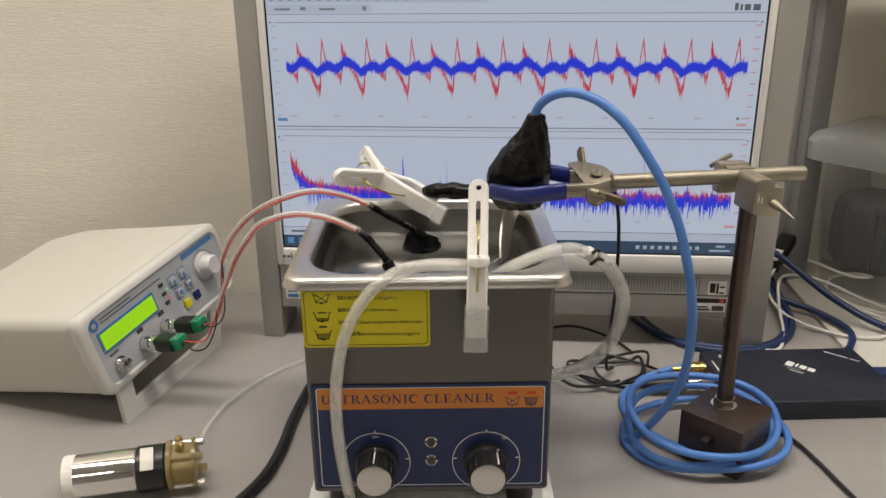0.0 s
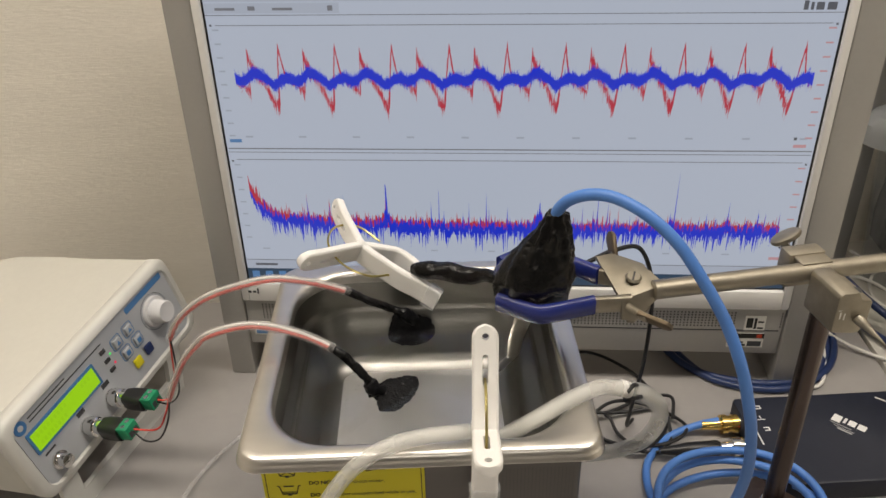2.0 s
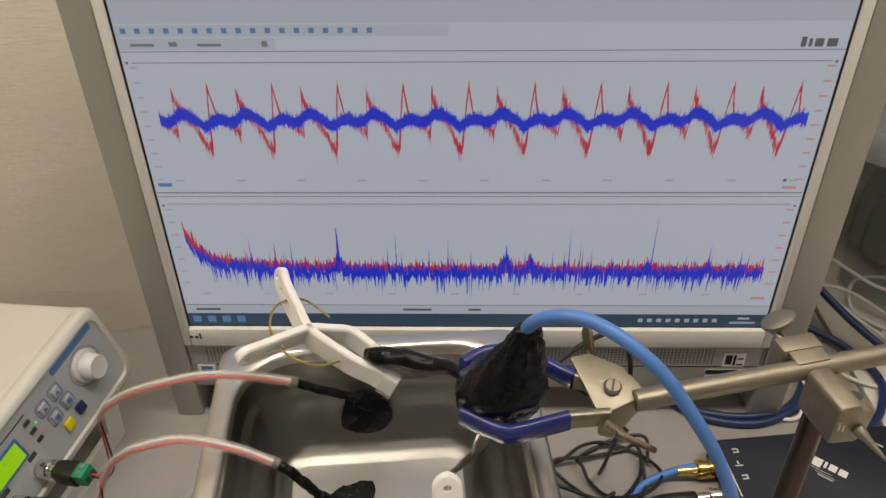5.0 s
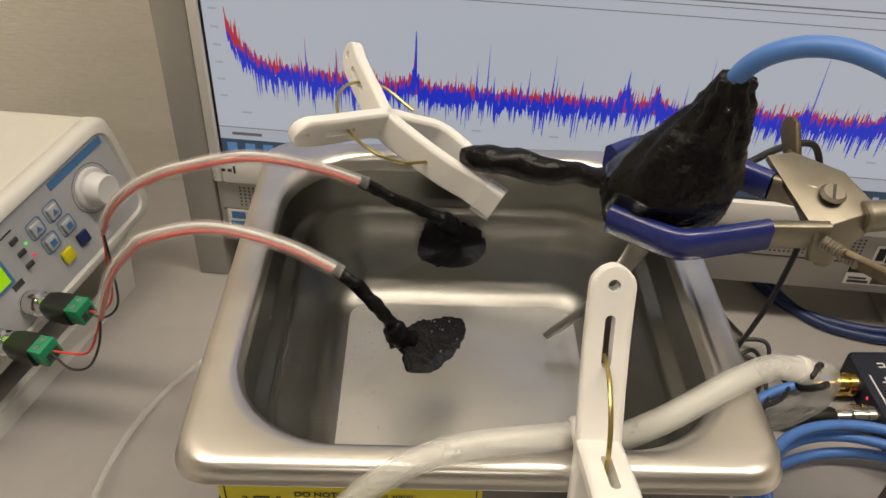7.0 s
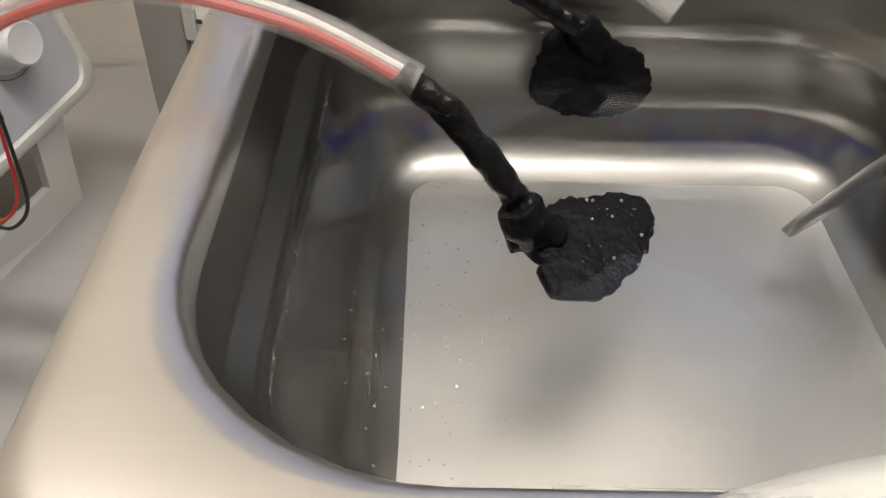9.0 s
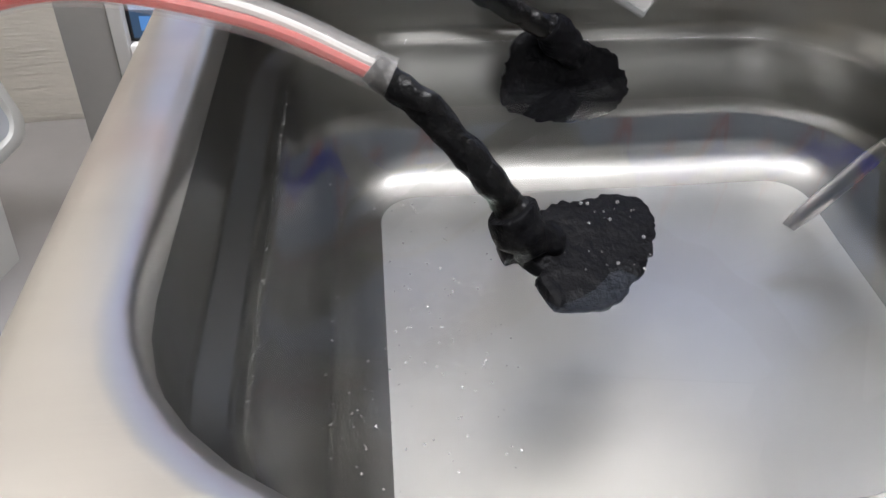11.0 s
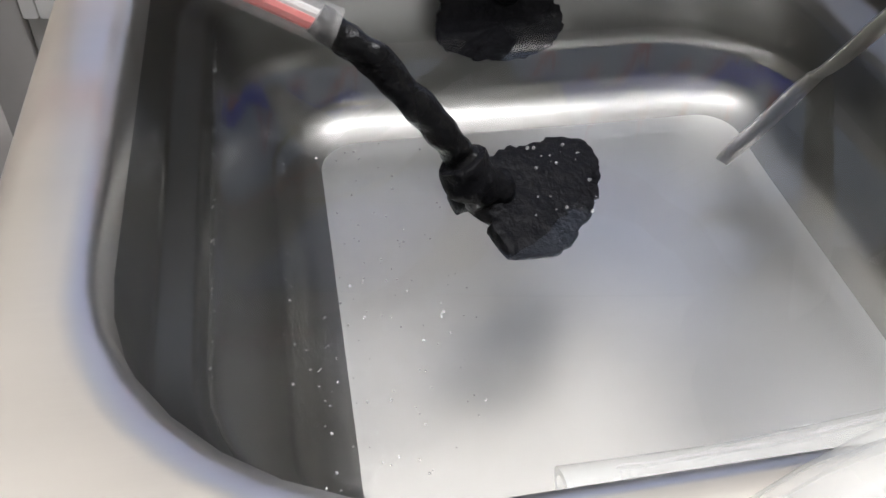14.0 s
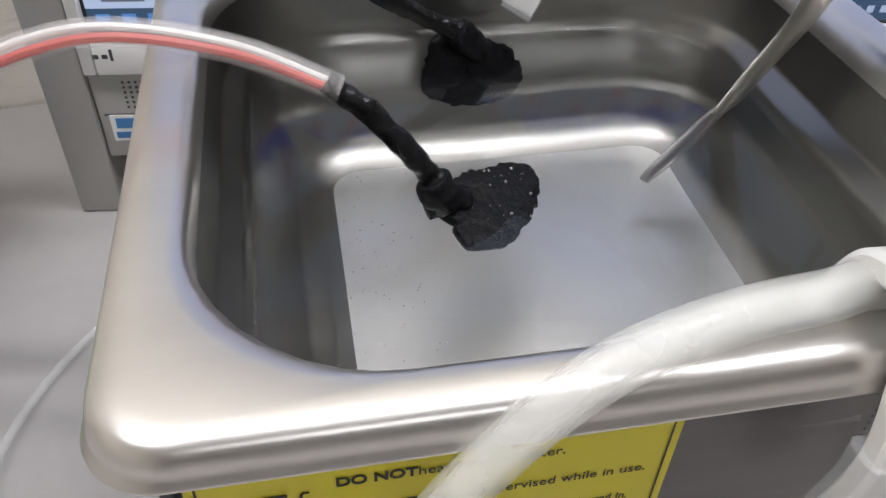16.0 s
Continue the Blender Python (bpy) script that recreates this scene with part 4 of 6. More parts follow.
part("thumb_screw", turned([(0.0022, 0), (0.0029, 0.0005), (0.0029, 0.0040), (0.0022, 0.0062), (0.0014, 0.0120), (0.0007, 0.0180), (0.0003, 0.0195)], BOS @ Vector((0.0045, -0.0055, 0.0203)), BOS @ Vector((0.0165, -0.0175, 0.0493)), 18), M_BOLT, boss, "plated screw with a slim tapered handle")
part("thumb_screw", turned([(0.0024, 0), (0.0024, 0.012), (0.0036, 0.0125), (0.0036, 0.0145)], BOS @ Vector((-0.002, 0.002, -0.0290)), BOS @ Vector((-0.002, 0.006, -0.06)), 16), M_CHROME, boss)
part("screw_disc", turned([(0.0082, 0), (0.0090, 0.0010), (0.0090, 0.0026), (0.0080, 0.0034)], BOS @ Vector((0.0005, 0.0060, -0.0435)), BOS @ Vector((-0.0090, 0.024, -0.0525)), 28), M_BOLT, boss, "round plated screw head")
part("set_hole", turned([(0.0034, 0), (0.0034, 0.0004)], BOS @ Vector((0.0085, 0.0041, 0.0100)), BOS @ Vector((0.0085, 0.1, 0.0100)), 6), M_SOOT, boss)
part("scratch_mark", bars([(-0.006, -0.001, -0.0052, 0.003), (-0.0035, -0.002, -0.0028, 0.002), (-0.007, 0.004, -0.0055, 0.0044)], BOS @ pose(0, -0.004, 0.0205), 0.0001), M_PAPER, boss)

# three-pronged clamp head: cast V-shaped cheek plates, two dipped jaws, wing screws
HEAD = frame_of((0.1150, 0.0720, 0.2440), arm_d, (-0.0077, 0.038, 0.0174))      # x along the arm, y to the back jaw, z up
fh = lambda *p: flat(HEAD, p)
cheek = [fh(0.1010, 0.0920, 0.2515), fh(0.1080, 0.0945, 0.2530), fh(0.1270, 0.0790, 0.2500), fh(0.1300, 0.0690, 0.2460), fh(0.1255, 0.0600, 0.2400), fh(0.1125, 0.0520, 0.2330), fh(0.1075, 0.0530, 0.2330), fh(0.1065, 0.0620, 0.2380), fh(0.1050, 0.0760, 0.2440)]
# saddle plate: a nearly level top and a steep front flap
saddle = [Vector(p) for p in ((0.0980, 0.0925, 0.2520), (0.1075, 0.0940, 0.2528), (0.1225, 0.0850, 0.2510), (0.1285, 0.0690, 0.2470), (0.1065, 0.0620, 0.2430), (0.1278, 0.0668, 0.2405), (0.1135, 0.0590, 0.2320), (0.1070, 0.0590, 0.2325))]
bm = bmesh.new()
vs = [bm.verts.new(p) for p in saddle]
faces = [bm.faces.new([vs[k] for k in (0, 1, 2, 3, 4)]), bm.faces.new([vs[k] for k in (4, 3, 5, 6, 7)])]
bmesh.ops.recalc_face_normals(bm, faces=faces)
bmesh.ops.solidify(bm, geom=bm.faces[:], thickness=0.0028)
bmesh.ops.bevel(bm, geom=bm.edges[:], offset=0.0005, segments=2, profile=0.5, affect="EDGES")
head = part("clamp_head", bm, M_BOLT, stand, "cast plated clamp head with sloping cheeks", angle=30)
part("lower_cheek", prism(scaled(cheek, 0.75, 0.004, 0.0), -0.0090, -0.0060, HEAD, 0.0006), M_BOLT, head)
part("neck", prism([(0.0020, -0.0075), (0.0140, -0.0055), (0.0160, 0.0015), (0.0120, 0.0095), (0.0020, 0.0105)], -0.0059, 0.0012, HEAD, 0.0008), M_BOLT, head)
SCREW = frame_of((0.1150, 0.0745, 0.2486), (1, 0, 0), (-0.02, 0.97, 0.22))
part("pivot_screw", turned([(0.0042, 0), (0.0044, 0.0006), (0.0034, 0.0016)], SCREW @ Vector((0, 0, 0.0)), SCREW @ Vector((0, 0, 0.1)), 24), M_BOLT, head, "slotted pivot screw")
part("screw_slot", boxed((-0.0034, -0.0005, 0.0012), (0.0034, 0.0005, 0.00175), 0, SCREW @ Matrix.Rotation(radians(70), 4, "Z")), M_SOOT, head)


def dipped_jaw(pts, wrap):
    """A bent steel jaw: bare near the head, blue plastic beyond."""
    def strip(path, w, h, name, material, bev, label):
        bm = bmesh.new()
        rows = []
        for p, t, s, u in frames(path):
            s = Vector((t.y, -t.x, 0)).normalized()
            u = Vector((0, 0, 1))
            o = [(-w, -h + bev), (-w + bev, -h), (w - bev, -h), (w, -h + bev), (w, h - bev), (w - bev, h), (-w + bev, h), (-w, h - bev)]
            rows.append([bm.verts.new(p + s * a + u * b) for a, b in o])
        for a, b in zip(rows, rows[1:]):
            for k in range(8):
                bm.faces.new((a[k], a[(k + 1) % 8], b[(k + 1) % 8], b[k]))
        bm.faces.new(rows[0])
        bm.faces.new(rows[-1])
        return part(name, bm, material, head, label, angle=50)
    strip([Vector(p) for p in pts[:2]], 0.0020, 0.0046, "jaw", M_BOLT, 0.0006, "plated steel jaw")
    strip(spline(pts[1:], 5), 0.0029, 0.0056, "jaw_sleeve", M_PVC, 0.0018, "glossy blue plastic dipped sleeve")


dipped_jaw([(0.1120, 0.0640, 0.2400), (0.0925, 0.0640, 0.2395), (0.078, 0.0610, 0.2388), (0.0665, 0.0590, 0.2382), (0.0610, 0.0598, 0.2380), (0.0520, 0.0660, 0.2378), (0.0430, 0.0730, 0.2375)], 1)
dipped_jaw([(0.1120, 0.0800, 0.2440), (0.0990, 0.0850, 0.2440), (0.086, 0.0965, 0.2440), (0.073, 0.1050, 0.2440), (0.058, 0.1060, 0.2440), (0.0460, 0.0990, 0.2440)], 1)


def wing(p, q, tip, turn):
    p, q, tip = Vector(p), Vector(q), Vector(tip)
    part("wing_thread", turned([(0.0020 if k % 2 else 0.0025, 0.0006 * k) for k in range(22)], p, q, 14), M_BOLT, head, "threaded screw")
    d = (tip - q).normalized()
    ln = (tip - q).length
    m = frame_of(q, d, (0, 0, 1))
    part("wing_nut", prism([(-0.003, -0.0032), (0.2 * ln, -0.0036), (0.8 * ln, -0.0042), (ln, -0.0022), (ln + 0.0008, 0.0), (ln, 0.0022), (0.8 * ln, 0.0042), (0.2 * ln, 0.0036), (-0.003, 0.0032)], -0.0012, 0.0012, m @ Matrix.Rotation(radians(turn), 4, "X"), 0.0006), M_WING, head, "worn brass-coloured wing nut")


wing((0.1095, 0.0600, 0.2400), (0.1150, 0.0520, 0.2400), (0.1290, 0.0455, 0.2362), 35)
wing((0.1080, 0.0860, 0.2465), (0.1090, 0.0965, 0.2495), (0.1085, 0.1065, 0.2585), 15)

# ---- taped transducer held in the clamp ----
tr = thing("taped_transducer", "cone-shaped transducer wrapped in black tape, held in the clamp", "transducer")
bm = bmesh.new()
path = spline([(0.0640, 0.0870, 0.2200), (0.0630, 0.0860, 0.2270), (0.0618, 0.0820, 0.2400), (0.0628, 0.0775, 0.2520), (0.0668, 0.0765, 0.2650), (0.0710, 0.0755, 0.2780), (0.0725, 0.0750, 0.2865), (0.0730, 0.0750, 0.2900)], 7)
prof = [(0, 0.003), (0.03, 0.0125), (0.13, 0.0170), (0.28, 0.0215), (0.42, 0.0215), (0.55, 0.0165), (0.70, 0.0100), (0.84, 0.0064), (0.97, 0.0054), (1.0, 0.002)]
rows = []
for i, p in enumerate(path):
    f = i / (len(path) - 1)
    r = lerp(prof, f)
    row = []
    for k in range(48):
        a = 2 * math.pi * k / 48
        w = Vector((math.cos(a), 0.76 * math.sin(a), 0))
        q = p + w * r
        fold = noise.noise(Vector((w.x * 2.2, w.y * 2.2, p.z * 60 + a))) * 0.0022 + noise.noise(q * 320) * 0.0009 + 0.0008 * math.sin(9 * a + 240 * p.z)
        row.append(bm.verts.new(q + w * fold * min(1, r / 0.008) + Vector((0, 0, noise.noise(q * 200) * 0.0008))))
    rows.append(row)
for a, b in zip(rows, rows[1:]):
    for k in range(48):
        bm.faces.new((a[k], a[(k + 1) % 48], b[(k + 1) % 48], b[k]))
bm.faces.new(rows[0])
bm.faces.new(rows[-1])
part("tape_body", bm, M_TAPE, tr, "wrinkled black tape cone", angle=75)
bm = bmesh.new()
tube(bm, [(-0.0040, 0.1380, 0.2190), (0.004, 0.1350, 0.2205), (0.016, 0.1300, 0.2215), (0.030, 0.1230, 0.2235), (0.042, 0.1140, 0.2270), (0.0500, 0.1020, 0.2320), (0.0550, 0.0940, 0.2360)], lambda f: lerp([(0, 0.0030), (0.12, 0.0056), (0.35, 0.0060), (0.6, 0.0042), (0.8, 0.0036), (1, 0.0048)], f), 18, 12, lump=0.0022, lscale=105)
part("taped_lead", bm, M_TAPE, tr, "twisted lead bundle wrapped in black tape", angle=75)
# flat steel strip, tapering towards the water
bm = bmesh.new()
rows = []
path = spline([(0.0590, 0.0805, 0.2235), (0.0565, 0.0830, 0.2120), (0.0553, 0.0900, 0.1980), (0.0555, 0.0985, 0.1830), (0.0545, 0.1018, 0.1770), (0.0440, 0.0970, 0.1650), (0.0325, 0.0915, 0.1545)], 8)
for k, p in enumerate(path):
    f = k / (len(path) - 1)
    t = (path[min(k + 1, len(path) - 1)] - path[max(k - 1, 0)]).normalized()
    across = Vector((0.93, 0.36, 0)) - t * t.dot(Vector((0.93, 0.36, 0)))
    across = across.normalized() * lerp([(0, 0.0064), (0.2, 0.0056), (0.5, 0.0042), (0.95, 0.0033), (1, 0.0018)], f)
    out = t.cross(across).normalized()
    rows.append([bm.verts.new(p + across * a + out * b) for a, b in ((-1, 0), (-0.8, 0.0011), (0, 0.0016), (0.8, 0.0011), (1, 0), (0.8, -0.0006), (0, -0.0003), (-0.8, -0.0006))])
for a, b in zip(rows, rows[1:]):
    for k in range(8):
        bm.faces.new((a[k], a[(k + 1) % 8], b[(k + 1) % 8], b[k]))
bm.faces.new(rows[0])
bm.faces.new(rows[-1])
part("steel_probe", bm, M_STEEL, tr, "tapering stainless strip dipping into the water", angle=60)
part("coax_cable", tubed([(0.0715, 0.0752, 0.2860), (0.0730, 0.0725, 0.2930), (0.0778, 0.0685, 0.2999), (0.0864, 0.0637, 0.3046), (0.0970, 0.0574, 0.3055), (0.1096, 0.0480, 0.3014), (0.1231, 0.0397, 0.2905), (0.1345, 0.0330, 0.2750), (0.1476, 0.0270, 0.2531), (0.1575, 0.0210, 0.2290), (0.1640, 0.0185, 0.2060), (0.1692, 0.0195, 0.1846), (0.1738, 0.0240, 0.1546), (0.1756, 0.0360, 0.1148), (0.1696, 0.0520, 0.0785), (0.1600, 0.0680, 0.0500), (0.1510, 0.0790, 0.0345), (0.1560, 0.1000, 0.0320)], 0.00305, 14, 10), M_BLUE, tr, "smooth blue coaxial cable")


# ---- coil of blue cable round the base ----
coil = thing("blue_cable_coil", "coiled blue coaxial cable round the brown stand block", "cable")
for k, (cx, cy, ax, ay, z, ph, tip) in enumerate(((0.2105, 0.0850, 0.0570, 0.0520, 0.054, 3.4, 0.007), (0.2070, 0.0850, 0.0530, 0.0520, 0.0450, 1.1, 0.006), (0.2120, 0.0830, 0.0590, 0.0520, 0.0380, 2.0, 0.005))):
    pts = []
    for i in range(25):
        a = ph + 2 * math.pi * i / 24
        wob = 1 + 0.04 * math.sin(2 * a + k) + 0.02 * math.sin(3 * a + 2 * k)
        zz = z + tip * math.sin(a - 0.6 + k) + 0.0015 * math.sin(3 * a)
        pts.append((cx + ax * wob * math.cos(a), cy + ay * wob * math.sin(a), max(zz, TABLE + 0.003)))
    part("loop", tubed(pts, 0.0029, 12, 6), M_BLUE, coil)
part("tail", tubed([(0.2280, 0.1850, 0.0405), (0.2100, 0.1840, 0.0370), (0.1850, 0.1760, 0.0320), (0.1640, 0.1500, 0.0315), (0.1600, 0.1150, 0.0325), (0.1730, 0.0850, 0.0345), (0.1950, 0.0560, 0.036)], 0.0029, 12, 8), M_BLUE, coil)


# ---- pegs ----
def peg_half(name, curve, width, parent, m, holes, seed):
    """A strip bent along curve (in x, y), width along z, with real holes: rows of u0, u1, w (slot ends and half width)."""
    path = [Vector((x, y, 0)) for x, y in curve]
    path = spline(path, 14)
    ln = [0.0]
    for a, b in zip(path, path[1:]):
        ln.append(ln[-1] + (b - a).length)
    L = ln[-1]
    NU, NW = int(L / 0.0006), 22

    def at(u):
        for i in range(len(ln) - 1):
            if u <= ln[i + 1]:
                f = (u - ln[i]) / (ln[i + 1] - ln[i])
                t = (path[i + 1] - path[i]).normalized()
                return path[i].lerp(path[i + 1], f), Vector((-t.y, t.x, 0))
        t = (path[-1] - path[-2]).normalized()
        return path[-1], Vector((-t.y, t.x, 0))

    def half(u):
        w = width / 2
        if u < w:
            return max(0.0006, math.sqrt(max(0, w * w - (w - u) ** 2)))
        return w

    def dist(u, w, h):
        a, b, r = h
        c = min(max(u, a), b)
        return math.hypot(u - c, w) - r, c

    bm = bmesh.new()
    top, bot, use = {}, {}, {}
    for i in range(NU + 1):
        u = L * i / NU
        for j in range(NW + 1):
            w = (2 * j / NW - 1)
            uu, ww = u, w * half(u)
            for h in holes:
                d, c = dist(uu, ww, h)
                if abs(d) < 0.00034:
                    n = Vector((uu - c, ww))
                    if n.length > 1e-6:
                        n = n.normalized() * h[2]
                        uu, ww = c + n.x, n.y
            p, n = at(uu)
            th = 0.0025 - (0.0010 if abs(w) > 0.95 else 0.0003 if abs(w) > 0.85 else 0)
            top[i, j] = bm.verts.new(m @ Vector((p.x + n.x * th, p.y + n.y * th, ww)))
            bot[i, j] = bm.verts.new(m @ Vector((p.x - n.x * th, p.y - n.y * th, ww)))
    for i in range(NU):
        for j in range(NW):
            u, w = L * (i + 0.5) / NU, ((2 * j + 1) / NW - 1)
            w *= half(u)
            use[i, j] = all(dist(u, w, h)[0] > 0 for h in holes)
    for (i, j), ok in use.items():
        if not ok:
            continue
        bm.faces.new((top[i, j], top[i + 1, j], top[i + 1, j + 1], top[i, j + 1]))
        bm.faces.new((bot[i, j], bot[i, j + 1], bot[i + 1, j + 1], bot[i + 1, j]))
        for (di, dj), (a, b) in (((-1, 0), ((i, j), (i, j + 1))), ((1, 0), ((i + 1, j), (i + 1, j + 1))), ((0, -1), ((i, j), (i + 1, j))), ((0, 1), ((i, j + 1), (i + 1, j + 1)))):
            if not use.get((i + di, j + dj), False):
                bm.faces.new((top[a], top[b], bot[b], bot[a]))
    bmesh.ops.delete(bm, geom=[v for v in bm.verts if not v.link_faces], context="VERTS")
    return part(name, bm, M_PEG, parent, "white plastic peg half", angle=35)


def sleeve(curve, width, parent, m):
    bm = bmesh.new()
    path = spline([Vector((x, y, 0)) for x, y in curve], 8)
    rows = []
    w = width / 2 + 0.0012
    for i, p in enumerate(path):
        t = (path[min(i + 1, len(path) - 1)] - path[max(i - 1, 0)]).normalized()
        n = Vector((-t.y, t.x, 0))
        rows.append([bm.verts.new(m @ (p + n * a + Vector((0, 0, b)))) for a, b in ((0.0035, -w + 0.001), (0.0035, w - 0.001), (0.0022, w), (-0.0022, w), (-0.0035, w - 0.001), (-0.0035, -w + 0.001), (-0.0022, -w), (0.0022, -w))])
    for a, b in zip(rows, rows[1:]):
        for k in range(8):
            bm.faces.new((a[k], a[(k + 1) % 8], b[(k + 1) % 8], b[k]))
    bm.faces.new(rows[0])
    bm.faces.new(rows[-1])
    return part("jaw_sleeve", bm, M_SLEEVE, parent, "frosted plastic sleeve over the jaw", angle=50)


def peg(label, m, h1, j1, h2, j2, spring, tip, width=0.0138):
    t = thing("clothes_peg", label, "peg", "white pegs")
    peg_half("peg_half", h1[:3] + [(0, 0)] + j1, width, t, m, [(0.0052, 0.0052, 0.0017), (0.0150, 0.0270, 0.0014)], 1)
    peg_half("peg_half", h2[:3] + [(0, 0)] + j2, width, t, m, [(0.0052, 0.0052, 0.0017), (0.0150, 0.0270, 0.0014)], 2)
    for j in (j1, j2):
        a, b = Vector(j[-2]), Vector(j[-1])
        sleeve([tuple(a.lerp(b, tip)), tuple(a.lerp(b, 0.5 + 0.5 * tip)), tuple(a.lerp(b, 1.02))] if tip > 0 else [tuple(Vector(j[-3]).lerp(a, 0.3)), tuple(a), tuple(b), tuple(b + (b - a) * 0.8)], width, t, m)
    for zz in (0.0,):
        part("spring_wire", tubed([m @ Vector((x, y, zz)) for x, y in spring], 0.0007, 8, 8), M_BRASS, t, "bent yellowish spring wire")
    return t


def plane(o, p1, p2):
    """A pose at o in whose x, y plane p1 and p2 lie, x towards p1."""
    o = Vector(o)
    return frame_of(o, Vector(p1) - o, Vector(p2) - o)


RP = (-0.0370, 0.1480, 0.2290)
MR = plane(RP, (0.0095, 0.1255, 0.2059), (-0.0515, 0.1830, 0.2400))
fr = lambda *p: flat(MR, p)
peg("white plastic clothes peg gripping the black taped lead", Matrix.Translation((0.0010, 0.0030, -0.0035)) @ MR,
    [fr(-0.0540, 0.1900, 0.2425), fr(-0.0500, 0.1760, 0.2385), fr(-0.0430, 0.1600, 0.2330)], [fr(-0.0260, 0.1405, 0.2240), fr(-0.0120, 0.1335, 0.2175), fr(0.0000, 0.1300, 0.2120), fr(0.0105, 0.1250, 0.2060)],
    [fr(-0.0680, 0.1190, 0.2455), fr(-0.0570, 0.1285, 0.2410), fr(-0.0460, 0.1400, 0.2340)], [fr(-0.0260, 0.1510, 0.2260), fr(-0.0140, 0.1530, 0.2240), fr(-0.0040, 0.1480, 0.2200), fr(0.0040, 0.1400, 0.2140)],
    [fr(-0.0180, 0.1345, 0.2205), fr(-0.0300, 0.1270, 0.2270), fr(-0.0450, 0.1300, 0.2340), fr(-0.0550, 0.1450, 0.2390), fr(-0.0530, 0.1630, 0.2390), fr(-0.0400, 0.1720, 0.2340), fr(-0.0250, 0.1640, 0.2270)], 0.35)
FP = (0.0305, -0.0035, 0.2160)
MF = plane(FP, (0.0322, 0.0215, 0.2560), (0.0290, -0.0420, 0.2150))
ff = lambda *p: flat(MF, p)
peg("white plastic clothes peg clipping a tube to the steel rim", MF,
    [ff(0.0323, 0.0222, 0.2595), ff(0.0318, 0.0150, 0.2440), ff(0.0312, 0.0065, 0.2300)], [ff(0.0303, -0.0085, 0.2060), ff(0.0302, -0.0118, 0.1930), ff(0.0301, -0.0118, 0.1815), ff(0.0300, -0.0098, 0.1690)],
    [ff(0.0290, -0.0400, 0.2285), ff(0.0293, -0.0280, 0.2260), ff(0.0298, -0.0150, 0.2210)], [ff(0.0310, 0.0060, 0.2125), ff(0.0312, 0.0105, 0.2030), ff(0.0312, 0.0115, 0.1920), ff(0.0312, 0.0085, 0.1830)],
    [ff(0.0309, 0.0115, 0.2360), ff(0.0300, 0.0010, 0.2370), ff(0.0295, -0.0110, 0.2300), ff(0.0297, -0.0170, 0.2150), ff(0.0302, -0.0135, 0.2000)], 0.0, 0.0125)


# ---- silicone tubes over the rim ----
ft = thing("silicone_tube", "milky silicone tube hanging over the steel rim", "tube", "silicone tubes")
part("hose", tubed([(0.0320, 0.0085, 0.2040), (0.0260, 0.0055, 0.2090), (0.0170, 0.0020, 0.2115), (0.0, -0.0010, 0.2125), (-0.0180, -0.0045, 0.2095), (-0.0340, -0.0085, 0.1990), (-0.0470, -0.0105, 0.1800), (-0.0550, -0.0100, 0.1560), (-0.0590, -0.0090, 0.1260), (-0.0590, -0.0090, 0.0960), (-0.0550, -0.0105, 0.0620), (-0.0490, -0.0130, 0.0325)], 0.0039, 16, 9, hollow=0.0011), M_SILICONE, ft)
st = thing("silicone_tube", "milky silicone tube looping over the rim beside the cleaner", "tube", "silicone tubes")
part("hose", tubed([(-0.0265, 0.0174, 0.1750), (-0.0100, 0.0170, 0.1755), (0.0060, 0.0162, 0.1785), (0.0200, 0.0147, 0.1840), (0.0340, 0.0132, 0.1925), (0.0450, 0.0127, 0.2005), (0.0570, 0.0150, 0.2065), (0.0770, 0.0250, 0.2105), (0.0930, 0.0335, 0.2095), (0.1045, 0.0370, 0.2050)], 0.0042, 16, 9, hollow=0.0012), M_SILICONE, st)
part("joint", turned([(0.0038, 0), (0.0044, 0.001), (0.0044, 0.004), (0.0036, 0.005), (0.0042, 0.0065), (0.0036, 0.008)], (0.1030, 0.0365, 0.2065), (0.1100, 0.0385, 0.2015), 20), M_PEG, st, "white barbed joint")
part("thread_knot", tubed([(0.1065, 0.0330, 0.2060), (0.1105, 0.0370, 0.2070), (0.1135, 0.0410, 0.2025), (0.1095, 0.0430, 0.1980), (0.1070, 0.0360, 0.1975), (0.1105, 0.0320, 0.2025), (0.1145, 0.0350, 0.2005)], 0.0012, 8, 6), M_RUBBER, st, "black thread tied round the joint")
part("hose", tubed([(0.1080, 0.0380, 0.2030), (0.1200, 0.0460, 0.1930), (0.1330, 0.0600, 0.1720), (0.1390, 0.0720, 0.1480), (0.1365, 0.0900, 0.1150), (0.1250, 0.1150, 0.0820), (0.1080, 0.1300, 0.0650), (0.0900, 0.1400, 0.0580), (0.0810, 0.1430, 0.0560)], 0.0049, 18, 9, hollow=0.0015), M_SILICONE, st)
tt = thing("thin_clear_tube", "thin clear tube lying on the grey desk", "tube")
part("hose", tubed([(-0.1680, 0.0560, 0.0520), (-0.1760, 0.0740, 0.0420), (-0.1800, 0.0980, 0.0360), (-0.1790, 0.1240, 0.0335), (-0.1725, 0.1530, 0.0315), (-0.1590, 0.1820, 0.0305), (-0.1330, 0.2150, 0.0305), (-0.0900, 0.2450, 0.0305)], 0.0020, 10, 8, hollow=0.0005), M_FAINT, tt)
cord = thing("mains_cable", "thick black power cord running over the desk", "cord")
